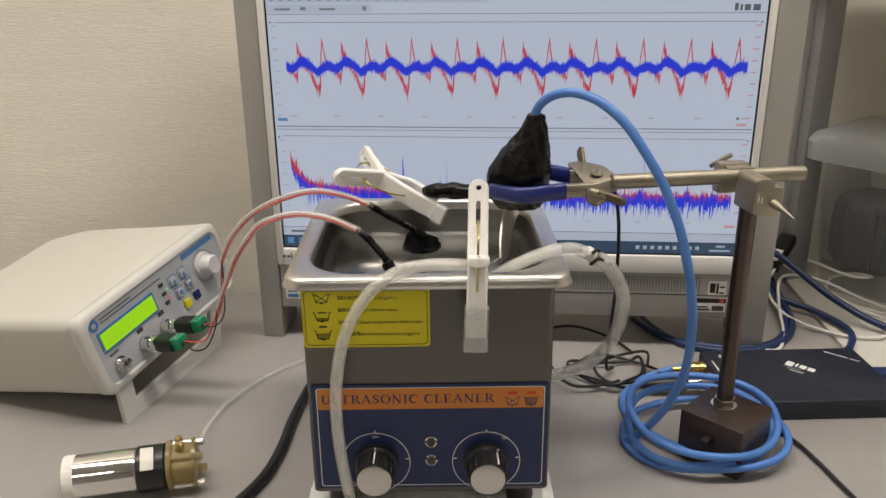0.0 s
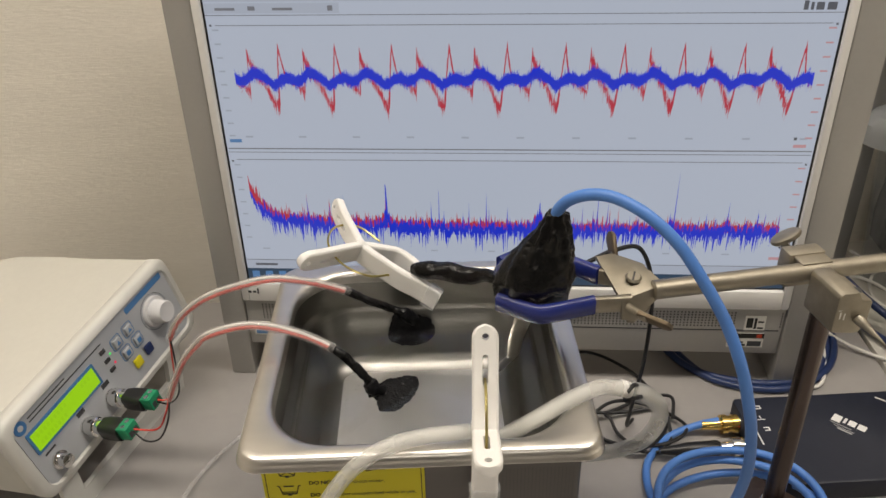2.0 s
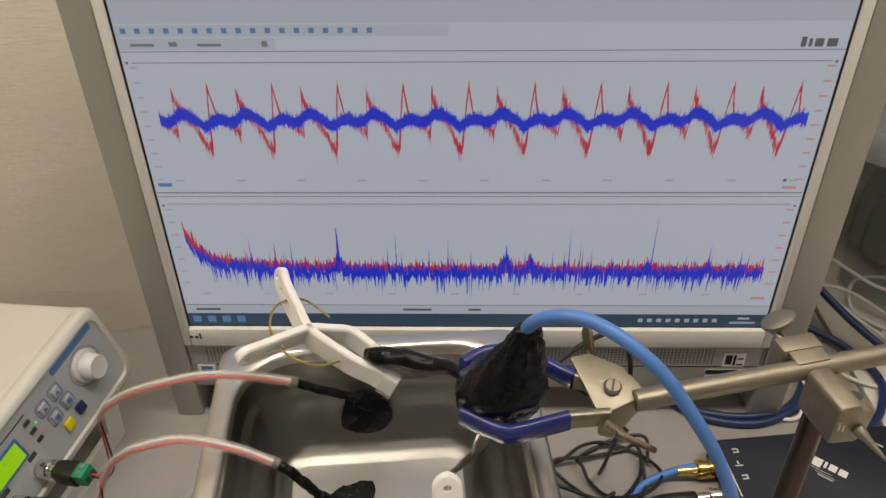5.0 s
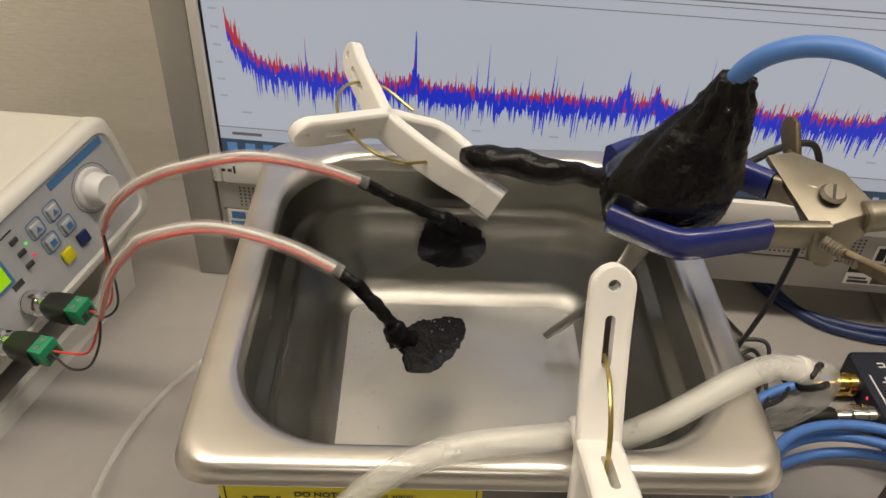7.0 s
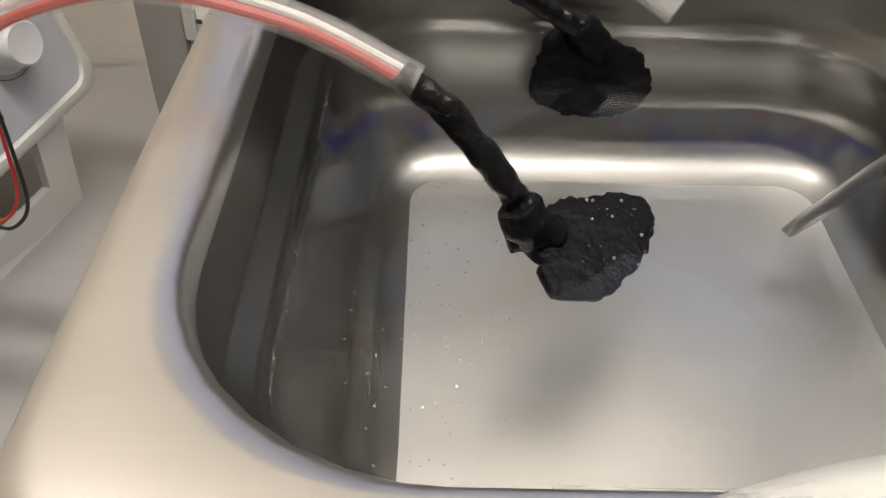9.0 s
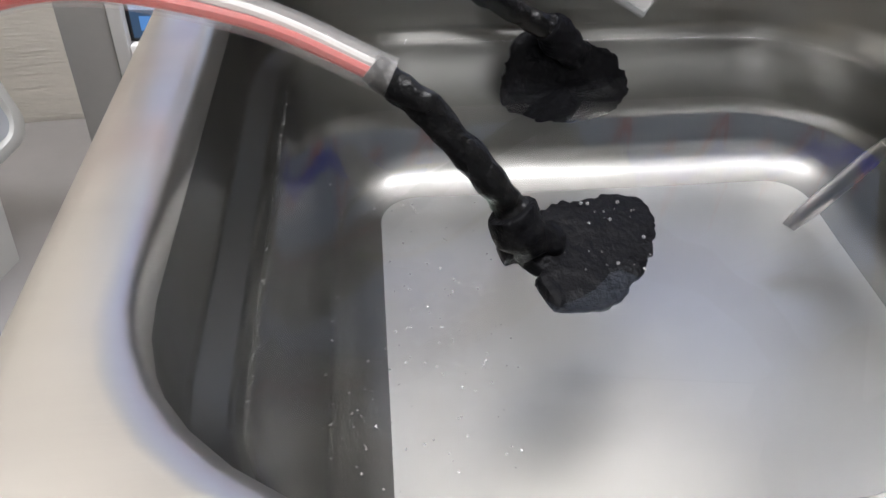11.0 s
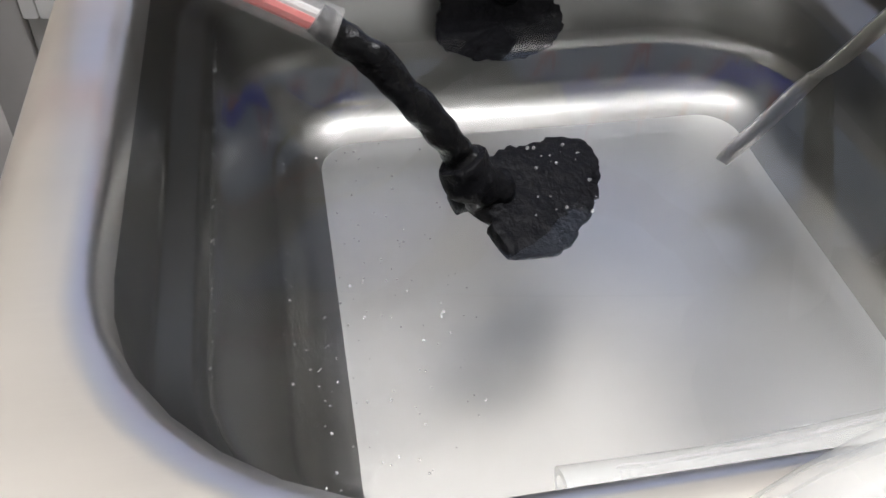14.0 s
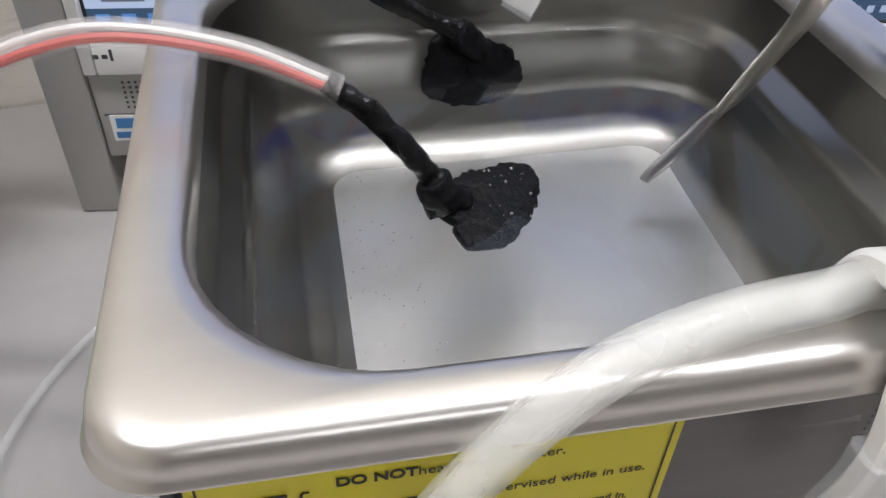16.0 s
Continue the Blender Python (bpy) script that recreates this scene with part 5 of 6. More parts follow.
part("cable", tubed([(-0.0700, 0.1630, 0.1000), (-0.0780, 0.2000, 0.0800), (-0.0960, 0.2000, 0.0400), (-0.1080, 0.1700, 0.0322), (-0.1140, 0.1200, 0.0322), (-0.1160, 0.0800, 0.0322), (-0.1210, 0.0450, 0.0322), (-0.1330, 0.0150, 0.0322), (-0.1600, -0.0350, 0.0322)], 0.0040, 12, 9), M_RUBBER, cord)

# ---- signal generator ----
GD = Vector((0.345, 0.928, 0.135)).normalized()
GN = Vector((0.937, -0.348, 0)).normalized()
lean = radians(11)
GU = -GN * math.sin(lean) + Vector((0, 0, math.cos(lean)))
GU = (GU - GD * GU.dot(GD)).normalized()
G0 = Vector((-0.2720, 0.1090, 0.1210)) - GU * 0.065
GEN = frame_of(G0, GD, GU)       # x along the face, y up the face, z out of it
GW, GH = 0.184, 0.070
gen = thing("signal_generator", "cream desktop signal generator tilted up on its stand", "signal generator")
back = -GN * math.cos(radians(9)) - Vector((0, 0, math.sin(radians(9))))


def gring(inset, depth, r=0.010, up=0.0):
    return [GEN @ Vector((x, y, 0)) + back * depth + Vector((0, 0, up)) for x, y in round_rect(inset, inset, GW - inset, GH - inset, r)]


part("case", loft([gring(0.0, 0.010), gring(-0.001, 0.012), gring(-0.001, 0.075), gring(-0.0016, 0.105), gring(-0.0016, 0.150), gring(0.004, 0.195)], (True, True)), M_CASE, gen, "cream plastic case", angle=50)
part("front_bezel", loft([gring(0.0005, 0.0098), gring(-0.0014, 0.0085), gring(-0.0014, 0.001), gring(0.0008, -0.0022), gring(0.0050, -0.0024), gring(0.0066, 0.0006, 0.007)], (True, True)), M_BEZ, gen, "pale rounded front bezel", angle=60)
face = part("front_panel", prism(round_rect(0.0064, 0.0064, GW - 0.0064, GH - 0.0064, 0.006), -0.0004, 0.0006, GEN), M_FACE, gen, "grey front panel")
F1 = GEN @ pose(0, 0, 0.0007)
lcd = part("display_frame", prism(round_rect(0.0120, 0.0330, 0.0810, 0.0515, 0.001), 0, 0.0008, F1), M_LBLUE, face, "blue-green display frame")
part("display", boxed((0.0142, 0.0352, 0.0008), (0.0788, 0.0493, 0.0012), 0, F1), G_LCD, lcd, "glowing yellow-green LCD")
part("display_text", bars([(0.018 + 0.0034 * k, 0.0438, 0.0202 + 0.0034 * k, 0.0470) for k in range(9)] + [(0.018 + 0.0034 * k, 0.0376, 0.0202 + 0.0034 * k, 0.0408) for k in range(8)] + [(0.064 + 0.0034 * k, 0.0438, 0.0662 + 0.0034 * k, 0.0470) for k in range(3)], F1 @ pose(0, 0, 0.00121), 0.00005), G_LCDINK, lcd)
part("print", bars([(0.0205, 0.0592, 0.058, 0.0602), (0.0205, 0.0562, 0.096, 0.0572)], F1, 0.0001), M_SOOT, face)
part("logo_mark", turned([(0.0050, 0), (0.0050, 0.0003)], F1 @ Vector((0.0130, 0.0585, 0)), F1 @ Vector((0.0130, 0.0585, 1)), 24), M_LBLUE, face, "round blue maker's mark")
part("logo_mark", turned([(0.0022, 0), (0.0022, 0.0003)], F1 @ Vector((0.0130, 0.0585, 0.0003)), F1 @ Vector((0.0130, 0.0585, 1)), 20), M_FACE, face)
part("blue_strip", prism(round_rect(0.128, 0.0570, 0.1740, 0.0620, 0.0005), 0, 0.0002, F1), M_LBLUE, face, "blue printed strip")
kn = part("rotary_knob", turned([(0.0126, 0), (0.0126, 0.001), (0.0118, 0.0022), (0.0096, 0.0026), (0.0090, 0.0120), (0.0080, 0.0132), (0.006, 0.0128)], F1 @ Vector((0.1520, 0.0400, 0)), F1 @ Vector((0.1520, 0.0400, 1)), 36), M_KNOBG, face, "pale grey rotary knob")
part("knob_ring", ring_outline(F1, [(0.1520 + 0.0150 * math.cos(a * 0.2), 0.0400 + 0.0150 * math.sin(a * 0.2)) for a in range(31)], [(0.1520 + 0.0146 * math.cos(a * 0.2), 0.0400 + 0.0146 * math.sin(a * 0.2)) for a in range(31)]), M_SOOT, face)
for bx, by, mt, w in ((0.1080, 0.0470, M_FACE, 0.0036), (0.1220, 0.0475, M_FACE, 0.0036), (0.1110, 0.0340, M_FACE, 0.0036), (0.1250, 0.0345, M_FACE, 0.0036), (0.1150, 0.0205, M_YEL, 0.0040), (0.1290, 0.0215, M_NAVY, 0.0040)):
    b = part("push_button", boxed((bx - w, by - w, 0), (bx + w, by + w, 0.0024), 0.0008, F1), mt, face)
    if mt is M_FACE:
        part("button_ring", ring_outline(F1, round_rect(bx - 0.0056, by - 0.0056, bx + 0.0056, by + 0.0056, 0.0025), round_rect(bx - 0.0050, by - 0.0050, bx + 0.0050, by + 0.0050, 0.0022), 0.0002), M_LBLUE, b)
        part("button_mark", prism([(bx - 0.002, by - 0.0016), (bx + 0.002, by - 0.0016), (bx, by + 0.002)] if by > 0.045 else [(bx - 0.002, by - 0.002), (bx + 0.002, by - 0.002), (bx + 0.002, by + 0.002), (bx - 0.002, by + 0.002)], 0.0024, 0.0026, F1), M_LBLUE, b)
for k, (by, led) in enumerate(((0.0510, None), (0.0425, G_GLED), (0.0340, G_RLED))):
    part("small_button", boxed((0.0905, by - 0.0016, 0), (0.0960, by + 0.0016, 0.0012), 0.0005, F1), M_SOOT, face)
    if led:
        part("status_led", turned([(0.0010, 0), (0.0008, 0.0006)], F1 @ Vector((0.0985, by + 0.0022, 0)), F1 @ Vector((0.0985, by + 0.0022, 1)), 12), led, face, "lit status lamp")
for k, bx in enumerate((0.0215, 0.0520, 0.0800)):
    by = 0.0180
    o = lambda z: F1 @ Vector((bx, by, z))
    part("bnc_socket", turned([(0.0066, 0), (0.0066, 0.0016), (0.0048, 0.0018), (0.0048, 0.0090), (0.0040, 0.0094)], o(0), o(1), 24), M_CHROME, face, "plated BNC socket")
    part("socket_label", bars([(bx - 0.0025, by + 0.0100, bx + 0.0050, by + 0.0138)] if k else [(bx - 0.006, by + 0.0100, bx + 0.004, by + 0.0115)], F1, 0.0002), M_SOOT, face)
    if k:
        ad = thing("terminal_adapter", "black BNC adapter with a green screw terminal on the generator", "adapter", "terminal adapters")
        part("bnc_shell", turned([(0.0066, 0.0020), (0.0070, 0.0030), (0.0070, 0.0100), (0.0058, 0.0106), (0.0058, 0.0130), (0.0066, 0.0136), (0.0066, 0.0170)], o(0), o(1), 24), M_CHROME, ad, "plated bayonet shell")
        part("adapter_body", loft([[F1 @ Vector((x, y, z)) for x, y in round_rect(bx - w, by - hh, bx + w, by + hh, min(w, hh) * 0.6)] for z, w, hh in ((0.0165, 0.0064, 0.0064), (0.022, 0.0072, 0.0070), (0.032, 0.0078, 0.0062), (0.0345, 0.0076, 0.0058))], (True, True)), M_BLACK, ad, "black moulded body")
        part("terminal_block", boxed((bx - 0.0056, by - 0.0045, 0.0340), (bx + 0.0056, by + 0.0060, 0.0430), 0.0005, F1), M_GREEN, ad, "green screw terminal")
        for q in (-0.0026, 0.0026):
            part("terminal_screw", turned([(0.0017, 0), (0.0017, 0.0003)], F1 @ Vector((bx + q, by + 0.0060, 0.0385)), F1 @ Vector((bx + q, by + 1, 0.0385)), 14), M_CHROME, ad)
            part("wire_port", boxed((bx + q - 0.0016, by - 0.0030, 0.0428), (bx + q + 0.0016, by + 0.0016, 0.0432), 0, F1), M_SOOT, ad)
# tilting stand under the front
L0, L1_, R0, R1_ = GEN @ Vector((0.012, 0.003, -0.004)), Vector((-0.2525, 0.1210, TABLE)), GEN @ Vector((0.160, 0.003, -0.004)), Vector((-0.2110, 0.2660, TABLE))
bd = (R1_ - L1_).normalized()
bm = bmesh.new()
th = GN * 0.0022


def plate(bm, a, b, c, d):
    vs = [bm.verts.new(p + o) for o in (th, -th) for p in (a, b, c, d)]
    for f in ((0, 1, 2, 3), (4, 7, 6, 5), (0, 4, 5, 1), (1, 5, 6, 2), (2, 6, 7, 3), (3, 7, 4, 0)):
        bm.faces.new([vs[k] for k in f])


mix = lambda a, b, f: a.lerp(b, f)
plate(bm, L0, L1_, L1_ + bd * 0.018, L0 + bd * 0.018)
plate(bm, R0, R1_, R1_ - bd * 0.018, R0 - bd * 0.018)
plate(bm, mix(L0, L1_, 0.62) + bd * 0.018, L1_ + bd * 0.018, R1_ - bd * 0.018, mix(R0, R1_, 0.62) - bd * 0.018)
bail = part("tilt_stand", bm, M_BEZ, gen, "folding grey tilt stand", smooth=False)
# dark block added in place of the shade beneath the case
part("shadow_gap", boxed((0.030, -0.012, -0.030), (0.150, 0.004, -0.024), 0, GEN), M_SOOT, gen)
for q in ((0.02, 0.17), (0.165, 0.17)):
    p = GEN @ Vector((q[0], 0, 0)) + back * q[1]
    part("rear_foot", turned([(0.007, 0), (0.007, max(0.004, p.z - TABLE + 0.003))], (p.x, p.y, TABLE), (p.x, p.y, 1)), M_RUBBER, gen)

# ---- oscilloscope box ----
sc = thing("usb_oscilloscope", "flat navy USB oscilloscope box lying on the desk", "oscilloscope")
SCM = frame_of((0.2440, 0.2045, TABLE), (0.137, 0.003, 0), (0, 1, 0))      # back left corner; x along the back edge
part("case", prism(round_rect(0, -0.092, 0.142, 0.0, 0.004), 0.0, 0.0175, SCM, 0.0016), M_SCOPE, sc, "matt navy plastic case")
TOP = SCM @ pose(0, 0, 0.0176)
LG = TOP @ pose(0.066, -0.030, 0) @ Matrix.Rotation(radians(-45), 4, "Z")
for x0, x1, y0 in ((0.0, 0.0065, 0.001), (0.0080, 0.0100, 0.003), (0.0115, 0.0170, 0.003), (0.0185, 0.0245, 0.003)):
    part("logo_mark", bars([(x0, y0, x1, 0.0095)], LG, 0.0001), M_WPRINT, sc, "white printed maker's mark")
for row in ((0.0, -0.0012, 0.016, -0.0006), (0.004, -0.0035, 0.019, -0.0030), (0.007, -0.006, 0.018, -0.0045)):
    part("logo_line", bars([row], LG, 0.0001), M_RACKP, sc)
part("print", bars([(0.0, 0, 0.020, 0.0018), (0.022, 0, 0.030, 0.0018)], TOP @ pose(0.112, -0.008, 0) @ Matrix.Rotation(radians(-42), 4, "Z"), 0.0001), M_RACKP, sc)
part("print", bars([(0.014, -0.0140, 0.018, -0.0130), (0.014, -0.0110, 0.018, -0.0100), (0.0175, -0.014, 0.0185, -0.010), (0.011, -0.0260, 0.017, -0.0252), (0.0135, -0.0245, 0.0145, -0.0215), (0.012, -0.038, 0.016, -0.037), (0.012, -0.035, 0.016, -0.034), (0.0155, -0.038, 0.0165, -0.034), (0.005, -0.052, 0.006, -0.020)], TOP, 0.0001), M_WPRINT, sc)
for k, sy in enumerate((-0.020, -0.045)):
    o = lambda z: SCM @ Vector((-z, sy, 0.0095))
    part("bnc_socket", turned([(0.0058, 0), (0.0058, 0.001), (0.0048, 0.0012), (0.0048, 0.010)], o(0), o(1), 22), M_CHROME, sc, "plated BNC socket")
    pl = thing("bnc_plug", "gold-plated BNC plug on the blue cable" if k == 0 else "nickel BNC plug with a black moulded boot", "connector", "scope plugs")
    part("shell", turned([(0.0060, 0.001), (0.0072, 0.002), (0.0072, 0.0065), (0.0064, 0.007), (0.0064, 0.0100), (0.0074, 0.0105), (0.0074, 0.0150), (0.0045, 0.0155), (0.0040, 0.022), (0.0034, 0.030)], o(0), o(1), 22), M_GOLD if k == 0 else M_CHROME, pl)
    if k:
        part("boot", turned([(0.0050, 0.024), (0.0060, 0.026), (0.0056, 0.048), (0.0034, 0.062), (0.0022, 0.070)], o(0), o(1), 18), M_BLACK, pl, "black tapered boot")
part("status_led", turned([(0.0010, 0), (0.0008, 0.0006)], SCM @ Vector((0.0, -0.0335, 0.0125)), SCM @ Vector((-1, -0.0335, 0.0125)), 12), G_RLED, sc, "tiny red status lamp")
part("usb_plug", boxed((0.142, -0.044, 0.005), (0.166, -0.030, 0.014), 0.002, SCM), M_NAVYC, sc, "blue USB plug")
part("usb_cable", tubed([SCM @ Vector(p) for p in ((0.164, -0.037, 0.0095), (0.185, -0.036, 0.0085), (0.24, -0.03, 0.005), (0.32, -0.05, 0.003))], 0.0027, 10, 6), M_NAVYC, sc)

# ---- black sensor lead, draped and tangled ----
bl = thing("black_lead", "thin black lead draped from the probe into a tangle", "cable")
part("lead", tubed([(0.0780, 0.0880, 0.2420), (0.0950, 0.1000, 0.2430), (0.1150, 0.1150, 0.2420), (0.1330, 0.1250, 0.2350), (0.1450, 0.1320, 0.2000), (0.1500, 0.1450, 0.1400), (0.1520, 0.1650, 0.0800), (0.1560, 0.1850, 0.0400), (0.1650, 0.2000, 0.0315)], 0.0014, 8, 10), M_RUBBER, bl)
pts = []
r2 = random.Random(11)
for i in range(30):
    a = i * 0.66
    pts.append((0.160 + (0.036 + 0.012 * math.sin(i * 0.9)) * math.cos(a) + 0.010 * math.sin(i * 0.37), 0.196 + (0.024 + 0.014 * math.cos(i * 0.7)) * math.sin(a), TABLE + 0.0030 + 0.0075 * (0.5 + 0.5 * math.sin(i * 1.7))))
part("tangle", tubed(pts, 0.0014, 8, 6), M_RUBBER, bl)
part("lead", tubed([(0.1650, 0.1720, 0.034), (0.1500, 0.1650, 0.034), (0.1200, 0.1650, 0.035), (0.1050, 0.2050, 0.040), (0.1150, 0.2700, 0.036), (0.1450, 0.2870, 0.032), (0.1750, 0.2620, 0.0315), (0.1900, 0.2300, 0.0315)], 0.0014, 8, 8), M_RUBBER, bl)
bk = thing("black_cable", "thin black cable lying across the desk", "cable")
part("cable", tubed([(0.2600, 0.1080, 0.0300), (0.2800, 0.0860, 0.0302), (0.2880, 0.0560, 0.0302), (0.2950, 0.0100, 0.0302), (0.3100, -0.0700, 0.0302)], 0.0017, 8, 8), M_RUBBER, bk)
nv = thing("navy_cable", "dark blue cable curving under the computer", "cable", "navy cables")
for k in range(2):
    o = 0.007 * k
    part("cable", tubed([(0.2050 + o, 0.3600, 0.0315), (0.2120 + o, 0.3000, 0.0315), (0.2300 + o, 0.2600 - o, 0.0315), (0.2650, 0.2330 - o + 0.008, 0.0315), (0.3020, 0.2290 - o + 0.008, 0.0315), (0.3350 + o, 0.2500, 0.0315), (0.3600 + o, 0.2900, 0.0320), (0.3680 + o, 0.3500, 0.0400), (0.3700 + o, 0.4200, 0.0600)], 0.0033, 10, 8), M_NAVYC, nv)
nv = thing("navy_cable", "dark blue cable lying over the pale desk", "cable", "navy cables")
part("cable", tubed([(0.3500, 0.4000, 0.090), (0.3800, 0.3600, 0.075), (0.4150, 0.3100, 0.0500), (0.4500, 0.2700, 0.0360), (0.5000, 0.2300, 0.0325), (0.5600, 0.2000, 0.0325)], 0.0036, 10, 8), M_NAVYC, nv)
part("cable", tubed([(0.3750, 0.2120, 0.032), (0.4000, 0.2350, 0.0325), (0.4150, 0.2700, 0.0325), (0.4000, 0.3100, 0.0345), (0.3700, 0.3350, 0.0390)], 0.0034, 10, 8), M_NAVYC, nv)
for pts in ([(0.3050, 0.2620, 0.0310), (0.3080, 0.2380, 0.0310), (0.3300, 0.2330, 0.0310), (0.3480, 0.2650, 0.0330), (0.3620, 0.3150, 0.0420), (0.3850, 0.3650, 0.0520), (0.4300, 0.3700, 0.0450), (0.4700, 0.3300, 0.0340), (0.5200, 0.2800, 0.0310)],
            [(0.3900, 0.3900, 0.0600), (0.4050, 0.3450, 0.0560), (0.4300, 0.3150, 0.0440), (0.4650, 0.2900, 0.0340), (0.5300, 0.2500, 0.0310)],
            [(0.3780, 0.3700, 0.0610), (0.3580, 0.3400, 0.0500), (0.3640, 0.3000, 0.0360), (0.4000, 0.2650, 0.0310), (0.4400, 0.2550, 0.0310), (0.4550, 0.2800, 0.0310), (0.4450, 0.3200, 0.0350)],
            [(0.4300, 0.4050, 0.0560), (0.4550, 0.3600, 0.0540), (0.4750, 0.3500, 0.0560), (0.4720, 0.3800, 0.0480), (0.4480, 0.3850, 0.0400), (0.4350, 0.3500, 0.0330), (0.4700, 0.3100, 0.0310)]):
    w = thing("white_cable", "thin white cable looping over the desk", "cable", "white cables")
    part("cable", tubed(pts, 0.0016, 8, 10), M_WHITEC, w)
adp = thing("power_plug", "black plug with a pale tag behind the computer", "plug")
part("plug_body", boxed((-0.009, -0.030, -0.007), (0.009, 0.030, 0.007), 0.003, pose(0.3900, 0.3920, 0.0700, 18, 0, -40)), M_BLACK, adp)
part("tag", boxed((-0.0092, -0.026, 0.0068), (0.006, -0.004, 0.0076), 0.0005, pose(0.3900, 0.3920, 0.0700, 18, 0, -40)), M_PAPER, adp)
part("cable", tubed([(0.3700, 0.4150, 0.0800), (0.3620, 0.4220, 0.0880), (0.3550, 0.4250, 0.0700), (0.3600, 0.4200, 0.0350)], 0.003, 8, 6), M_RUBBER, adp)

# ---- small pump ----
pump = thing("peristaltic_pump", "small silver motor pump with an amber head on the desk", "pump")
PA, PB = Vector((-0.2570, 0.0220, TABLE + 0.0182)), Vector((-0.1550, 0.0430, TABLE + 0.0182))
pd = (PB - PA).normalized()
part("motor", turned([(0.0140, 0), (0.0155, 0.0012), (0.0155, 0.048), (0.0150, 0.049)], PA, PB, 36), M_CHROME, pump, "brushed silver motor can")
part("paper_band", turned([(0.01575, 0.001), (0.01575, 0.0085)], PA, PB, 36), M_PAPER, pump, "white paper band")
part("collar", turned([(0.0150, 0.0492), (0.0162, 0.0500), (0.0162, 0.0680), (0.0150, 0.0690)], PA, PB, 36), M_BLACK, pump, "black plastic collar")
part("paper_tag", boxed((0.053, -0.006, 0.0158), (0.0620, 0.010, 0.0167), 0.0002, frame_of(PA, pd, (0, -0.5, 1)) @ Matrix.Rotation(radians(-75), 4, "X")), M_PAPER, pump)
hd = part("pump_head", turned([(0.0150, 0.0692), (0.0180, 0.0700), (0.0180, 0.0730), (0.0150, 0.0740), (0.0150, 0.0860), (0.0180, 0.0870), (0.0180, 0.0895), (0.0140, 0.0905)], PA, PB, 36), M_AMBER, pump, "amber transparent pump head")
PM = frame_of(PA, pd, (0, 0, 1))
for k in range(4):
    a = radians(45 + 90 * k)
    part("roller", rod(PM @ Vector((0.0700, 0.0155 * math.cos(a), 0.0155 * math.sin(a) * 0.85)), PM @ Vector((0.0950, 0.0155 * math.cos(a), 0.0155 * math.sin(a) * 0.85)), 0.0028), M_CHROME if k % 2 else M_AMBER, hd)
part("port", rod(PM @ Vector((0.080, 0.0130, 0.004)), PM @ Vector((0.080, 0.0260, 0.006)), 0.0028), M_AMBER, hd)

# ---- storage box, carton and rack ----
binm = frame_of((0.4020, 0.4020, TABLE), (0.50, -0.62, 0), (0.62, 0.50, 0))
sb = thing("storage_box", "clear plastic storage box with a frosted lid", "storage box")


def bring(i, z, r=0.02):
    return [binm @ Vector((x, y, z)) for x, y in round_rect(0.012 + i, 0.008 + i, 0.348 - i, 0.222 - i, r)]


part("box_wall", loft([bring(0.014, 0.001), bring(0.012, 0.003), bring(0.0, 0.165), bring(0.0015, 0.165), bring(0.0135, 0.005), bring(0.016, 0.0035)], (True, True)), M_BIN, sb, "clear plastic box")
part("lid", loft([[binm @ Vector((x, y, z)) for x, y in round_rect(-i, -i, 0.36 + i, 0.23 + i, 0.024)] for i, z in ((0.0, 0.150), (0.0015, 0.149), (0.002, 0.168), (-0.003, 0.176), (-0.016, 0.179), (-0.024, 0.175))], (False, True)), M_LID, sb, "frosted lid with a rolled edge")
for k, (a, b, c, mt) in enumerate(((0.05, 0.10, 0.095, M_SOOT), (0.16, 0.07, 0.120, M_BLACK), (0.25, 0.12, 0.105, M_NAVYC))):
    bm = bmesh.new()
    slab(bm, [(a + 0.045 * math.cos(q * 0.7), b + 0.04 * math.sin(q * 0.7)) for q in range(9)], binm @ pose(0, 0, 0.006 + c / 2), c, 0.006, k)
    tagged(part("bundled_cloth", bm, mt), "dark crumpled bundle inside the clear box", "bundle", "bundles in the box")
ct = thing("carton", "small white carton with a yellow patch on the lid", "carton")
ctm = binm @ pose(0.075, 0.03, 0.1795)
part("box", boxed((0, 0, 0), (0.07, 0.11, 0.085), 0.001, ctm), M_PAPER, ct)
part("patch", boxed((-0.0006, 0.006, 0.012), (-0.0001, 0.05, 0.032), 0, ctm), M_YEL, ct)
part("patch", boxed((0.006, -0.0006, 0.012), (0.05, -0.0001, 0.032), 0, ctm), M_YEL, ct)
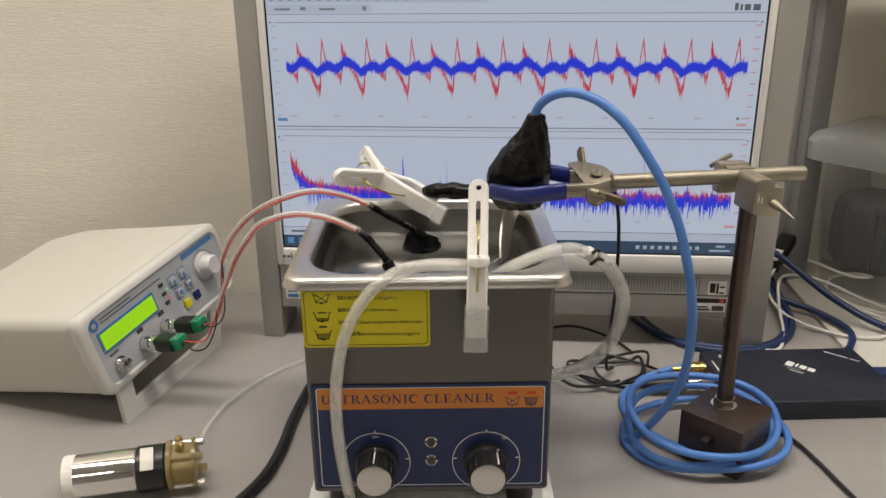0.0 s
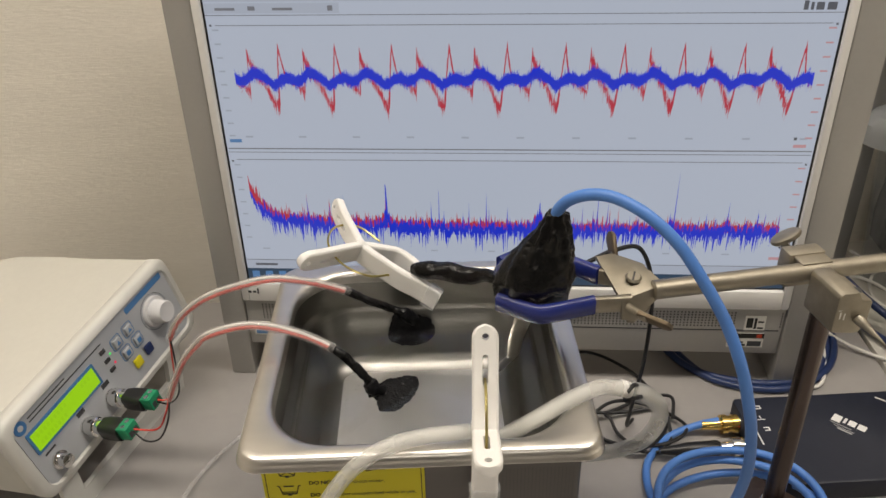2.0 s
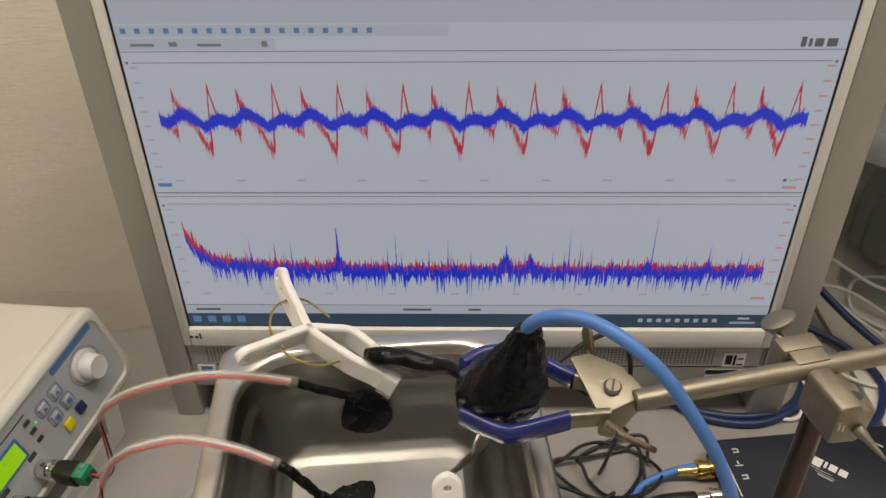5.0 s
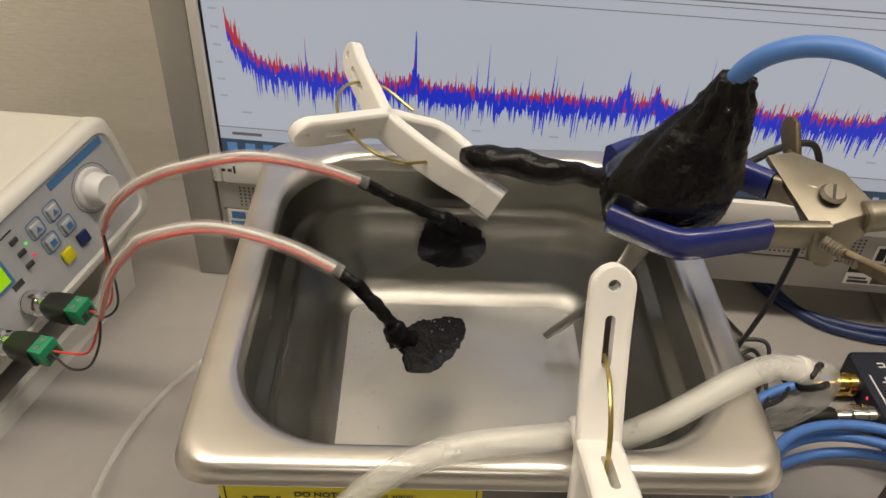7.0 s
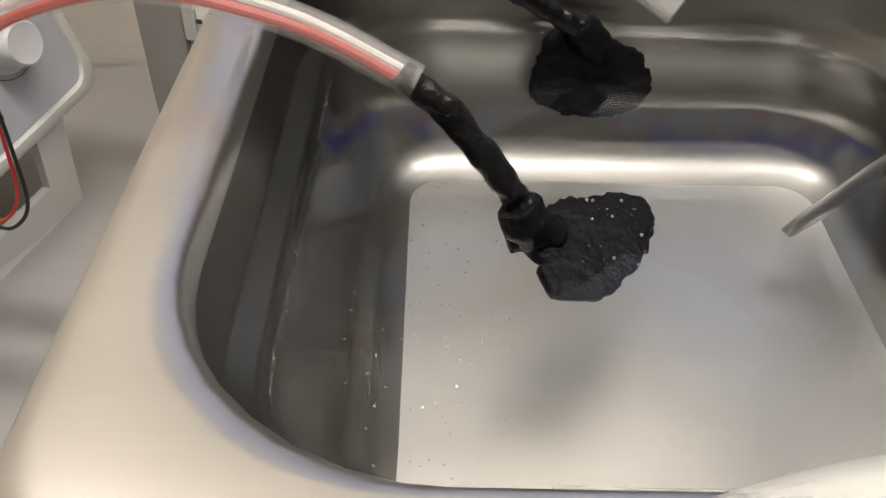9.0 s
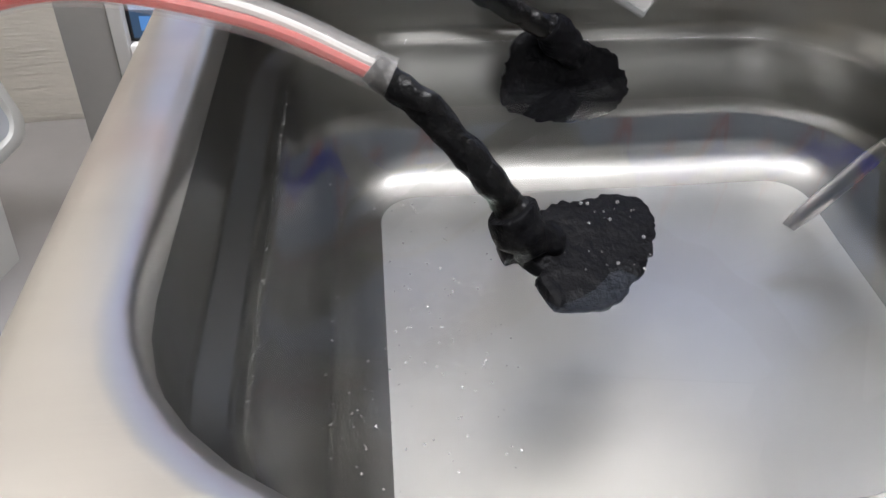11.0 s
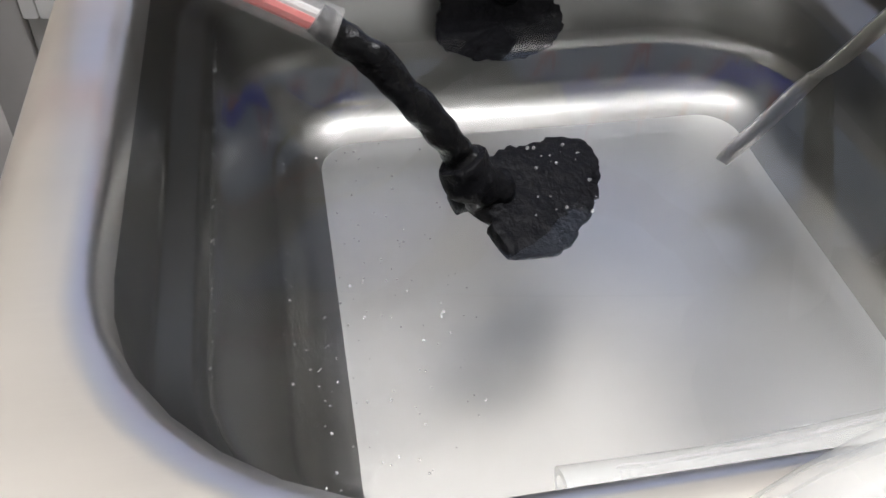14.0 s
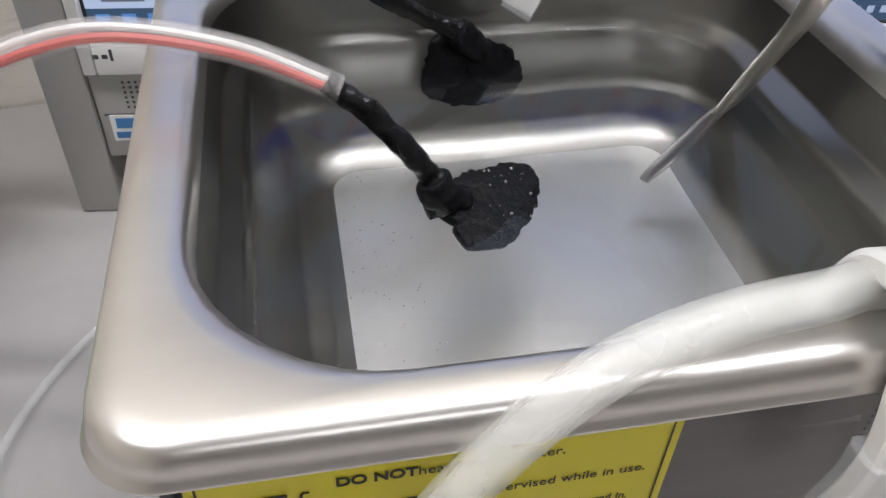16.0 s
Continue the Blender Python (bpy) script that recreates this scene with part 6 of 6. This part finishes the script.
rk = thing("steel_rack", "grey steel shelving rack standing beside the computer", "rack")
part("upright", boxed((-0.015, -0.015, TABLE), (0.015, 0.015, 0.9), 0.001, pose(0.4180, 0.4300, 0, 0, 0, 25)), M_GREYPOST, rk, "grey slotted steel upright")
part("upright_flange", boxed((-0.026, -0.003, TABLE), (-0.0152, 0.003, 0.9), 0.0005, pose(0.4180, 0.4300, 0, 0, 0, 25)), M_RACKP, rk)
part("shelf", prism([(0.392, 0.395), (0.470, 0.215), (1.10, 0.26), (1.10, 0.515), (0.41, 0.450)], 0.352, 0.378, None, 0.002), M_RACKP, rk, "pale grey steel shelf")
part("upright", boxed((0.77, -0.015, TABLE), (0.80, 0.0, 0.9), 0.001, pose(0.4080, 0.4300, 0, 0, 0, 6)), M_GREYPOST, rk)
# small air bubbles clinging under the water
bb = bmesh.new()
r3 = random.Random(3)
for k in range(300):
    if 124 <= k:
        # scum and bubbles along the water line and over the shaded side of the floor
        if k < 210:
            q, r = (-0.0683 + r3.uniform(0, 0.0006), r3.uniform(0.035, 0.128), WATER + r3.uniform(0.0, 0.0012)), r3.uniform(0.00008, 0.0002)
        else:
            q, r = (r3.uniform(-0.058, -0.030), r3.uniform(0.028, 0.100), WATER - r3.uniform(0.0004, 0.020)), r3.uniform(0.00008, 0.00022)
    elif k < 84:
        q, r = (r3.uniform(-0.060, -0.036), r3.uniform(0.03, 0.115), WATER - 0.004 - r3.random() * 0.028), r3.uniform(0.00010, 0.00028)
    elif k < 108:
        q, r = PAD_A @ Vector((r3.uniform(0.003, 0.024), r3.uniform(-0.010, 0.008), 0.0023)), r3.choice((0.00012, 0.00016, 0.0002, 0.00034))
    else:
        q, r = PAD_B @ Vector((r3.uniform(-0.010, 0.012), r3.uniform(-0.010, 0.002), -0.0022)), r3.uniform(0.00015, 0.0004)
    bmesh.ops.create_icosphere(bb, subdivisions=2, radius=r, matrix=Matrix.Translation(q))
tagged(part("air_bubbles", bb, M_BUBBLE), "tiny air bubbles in the water", "bubbles", kind="stuff")
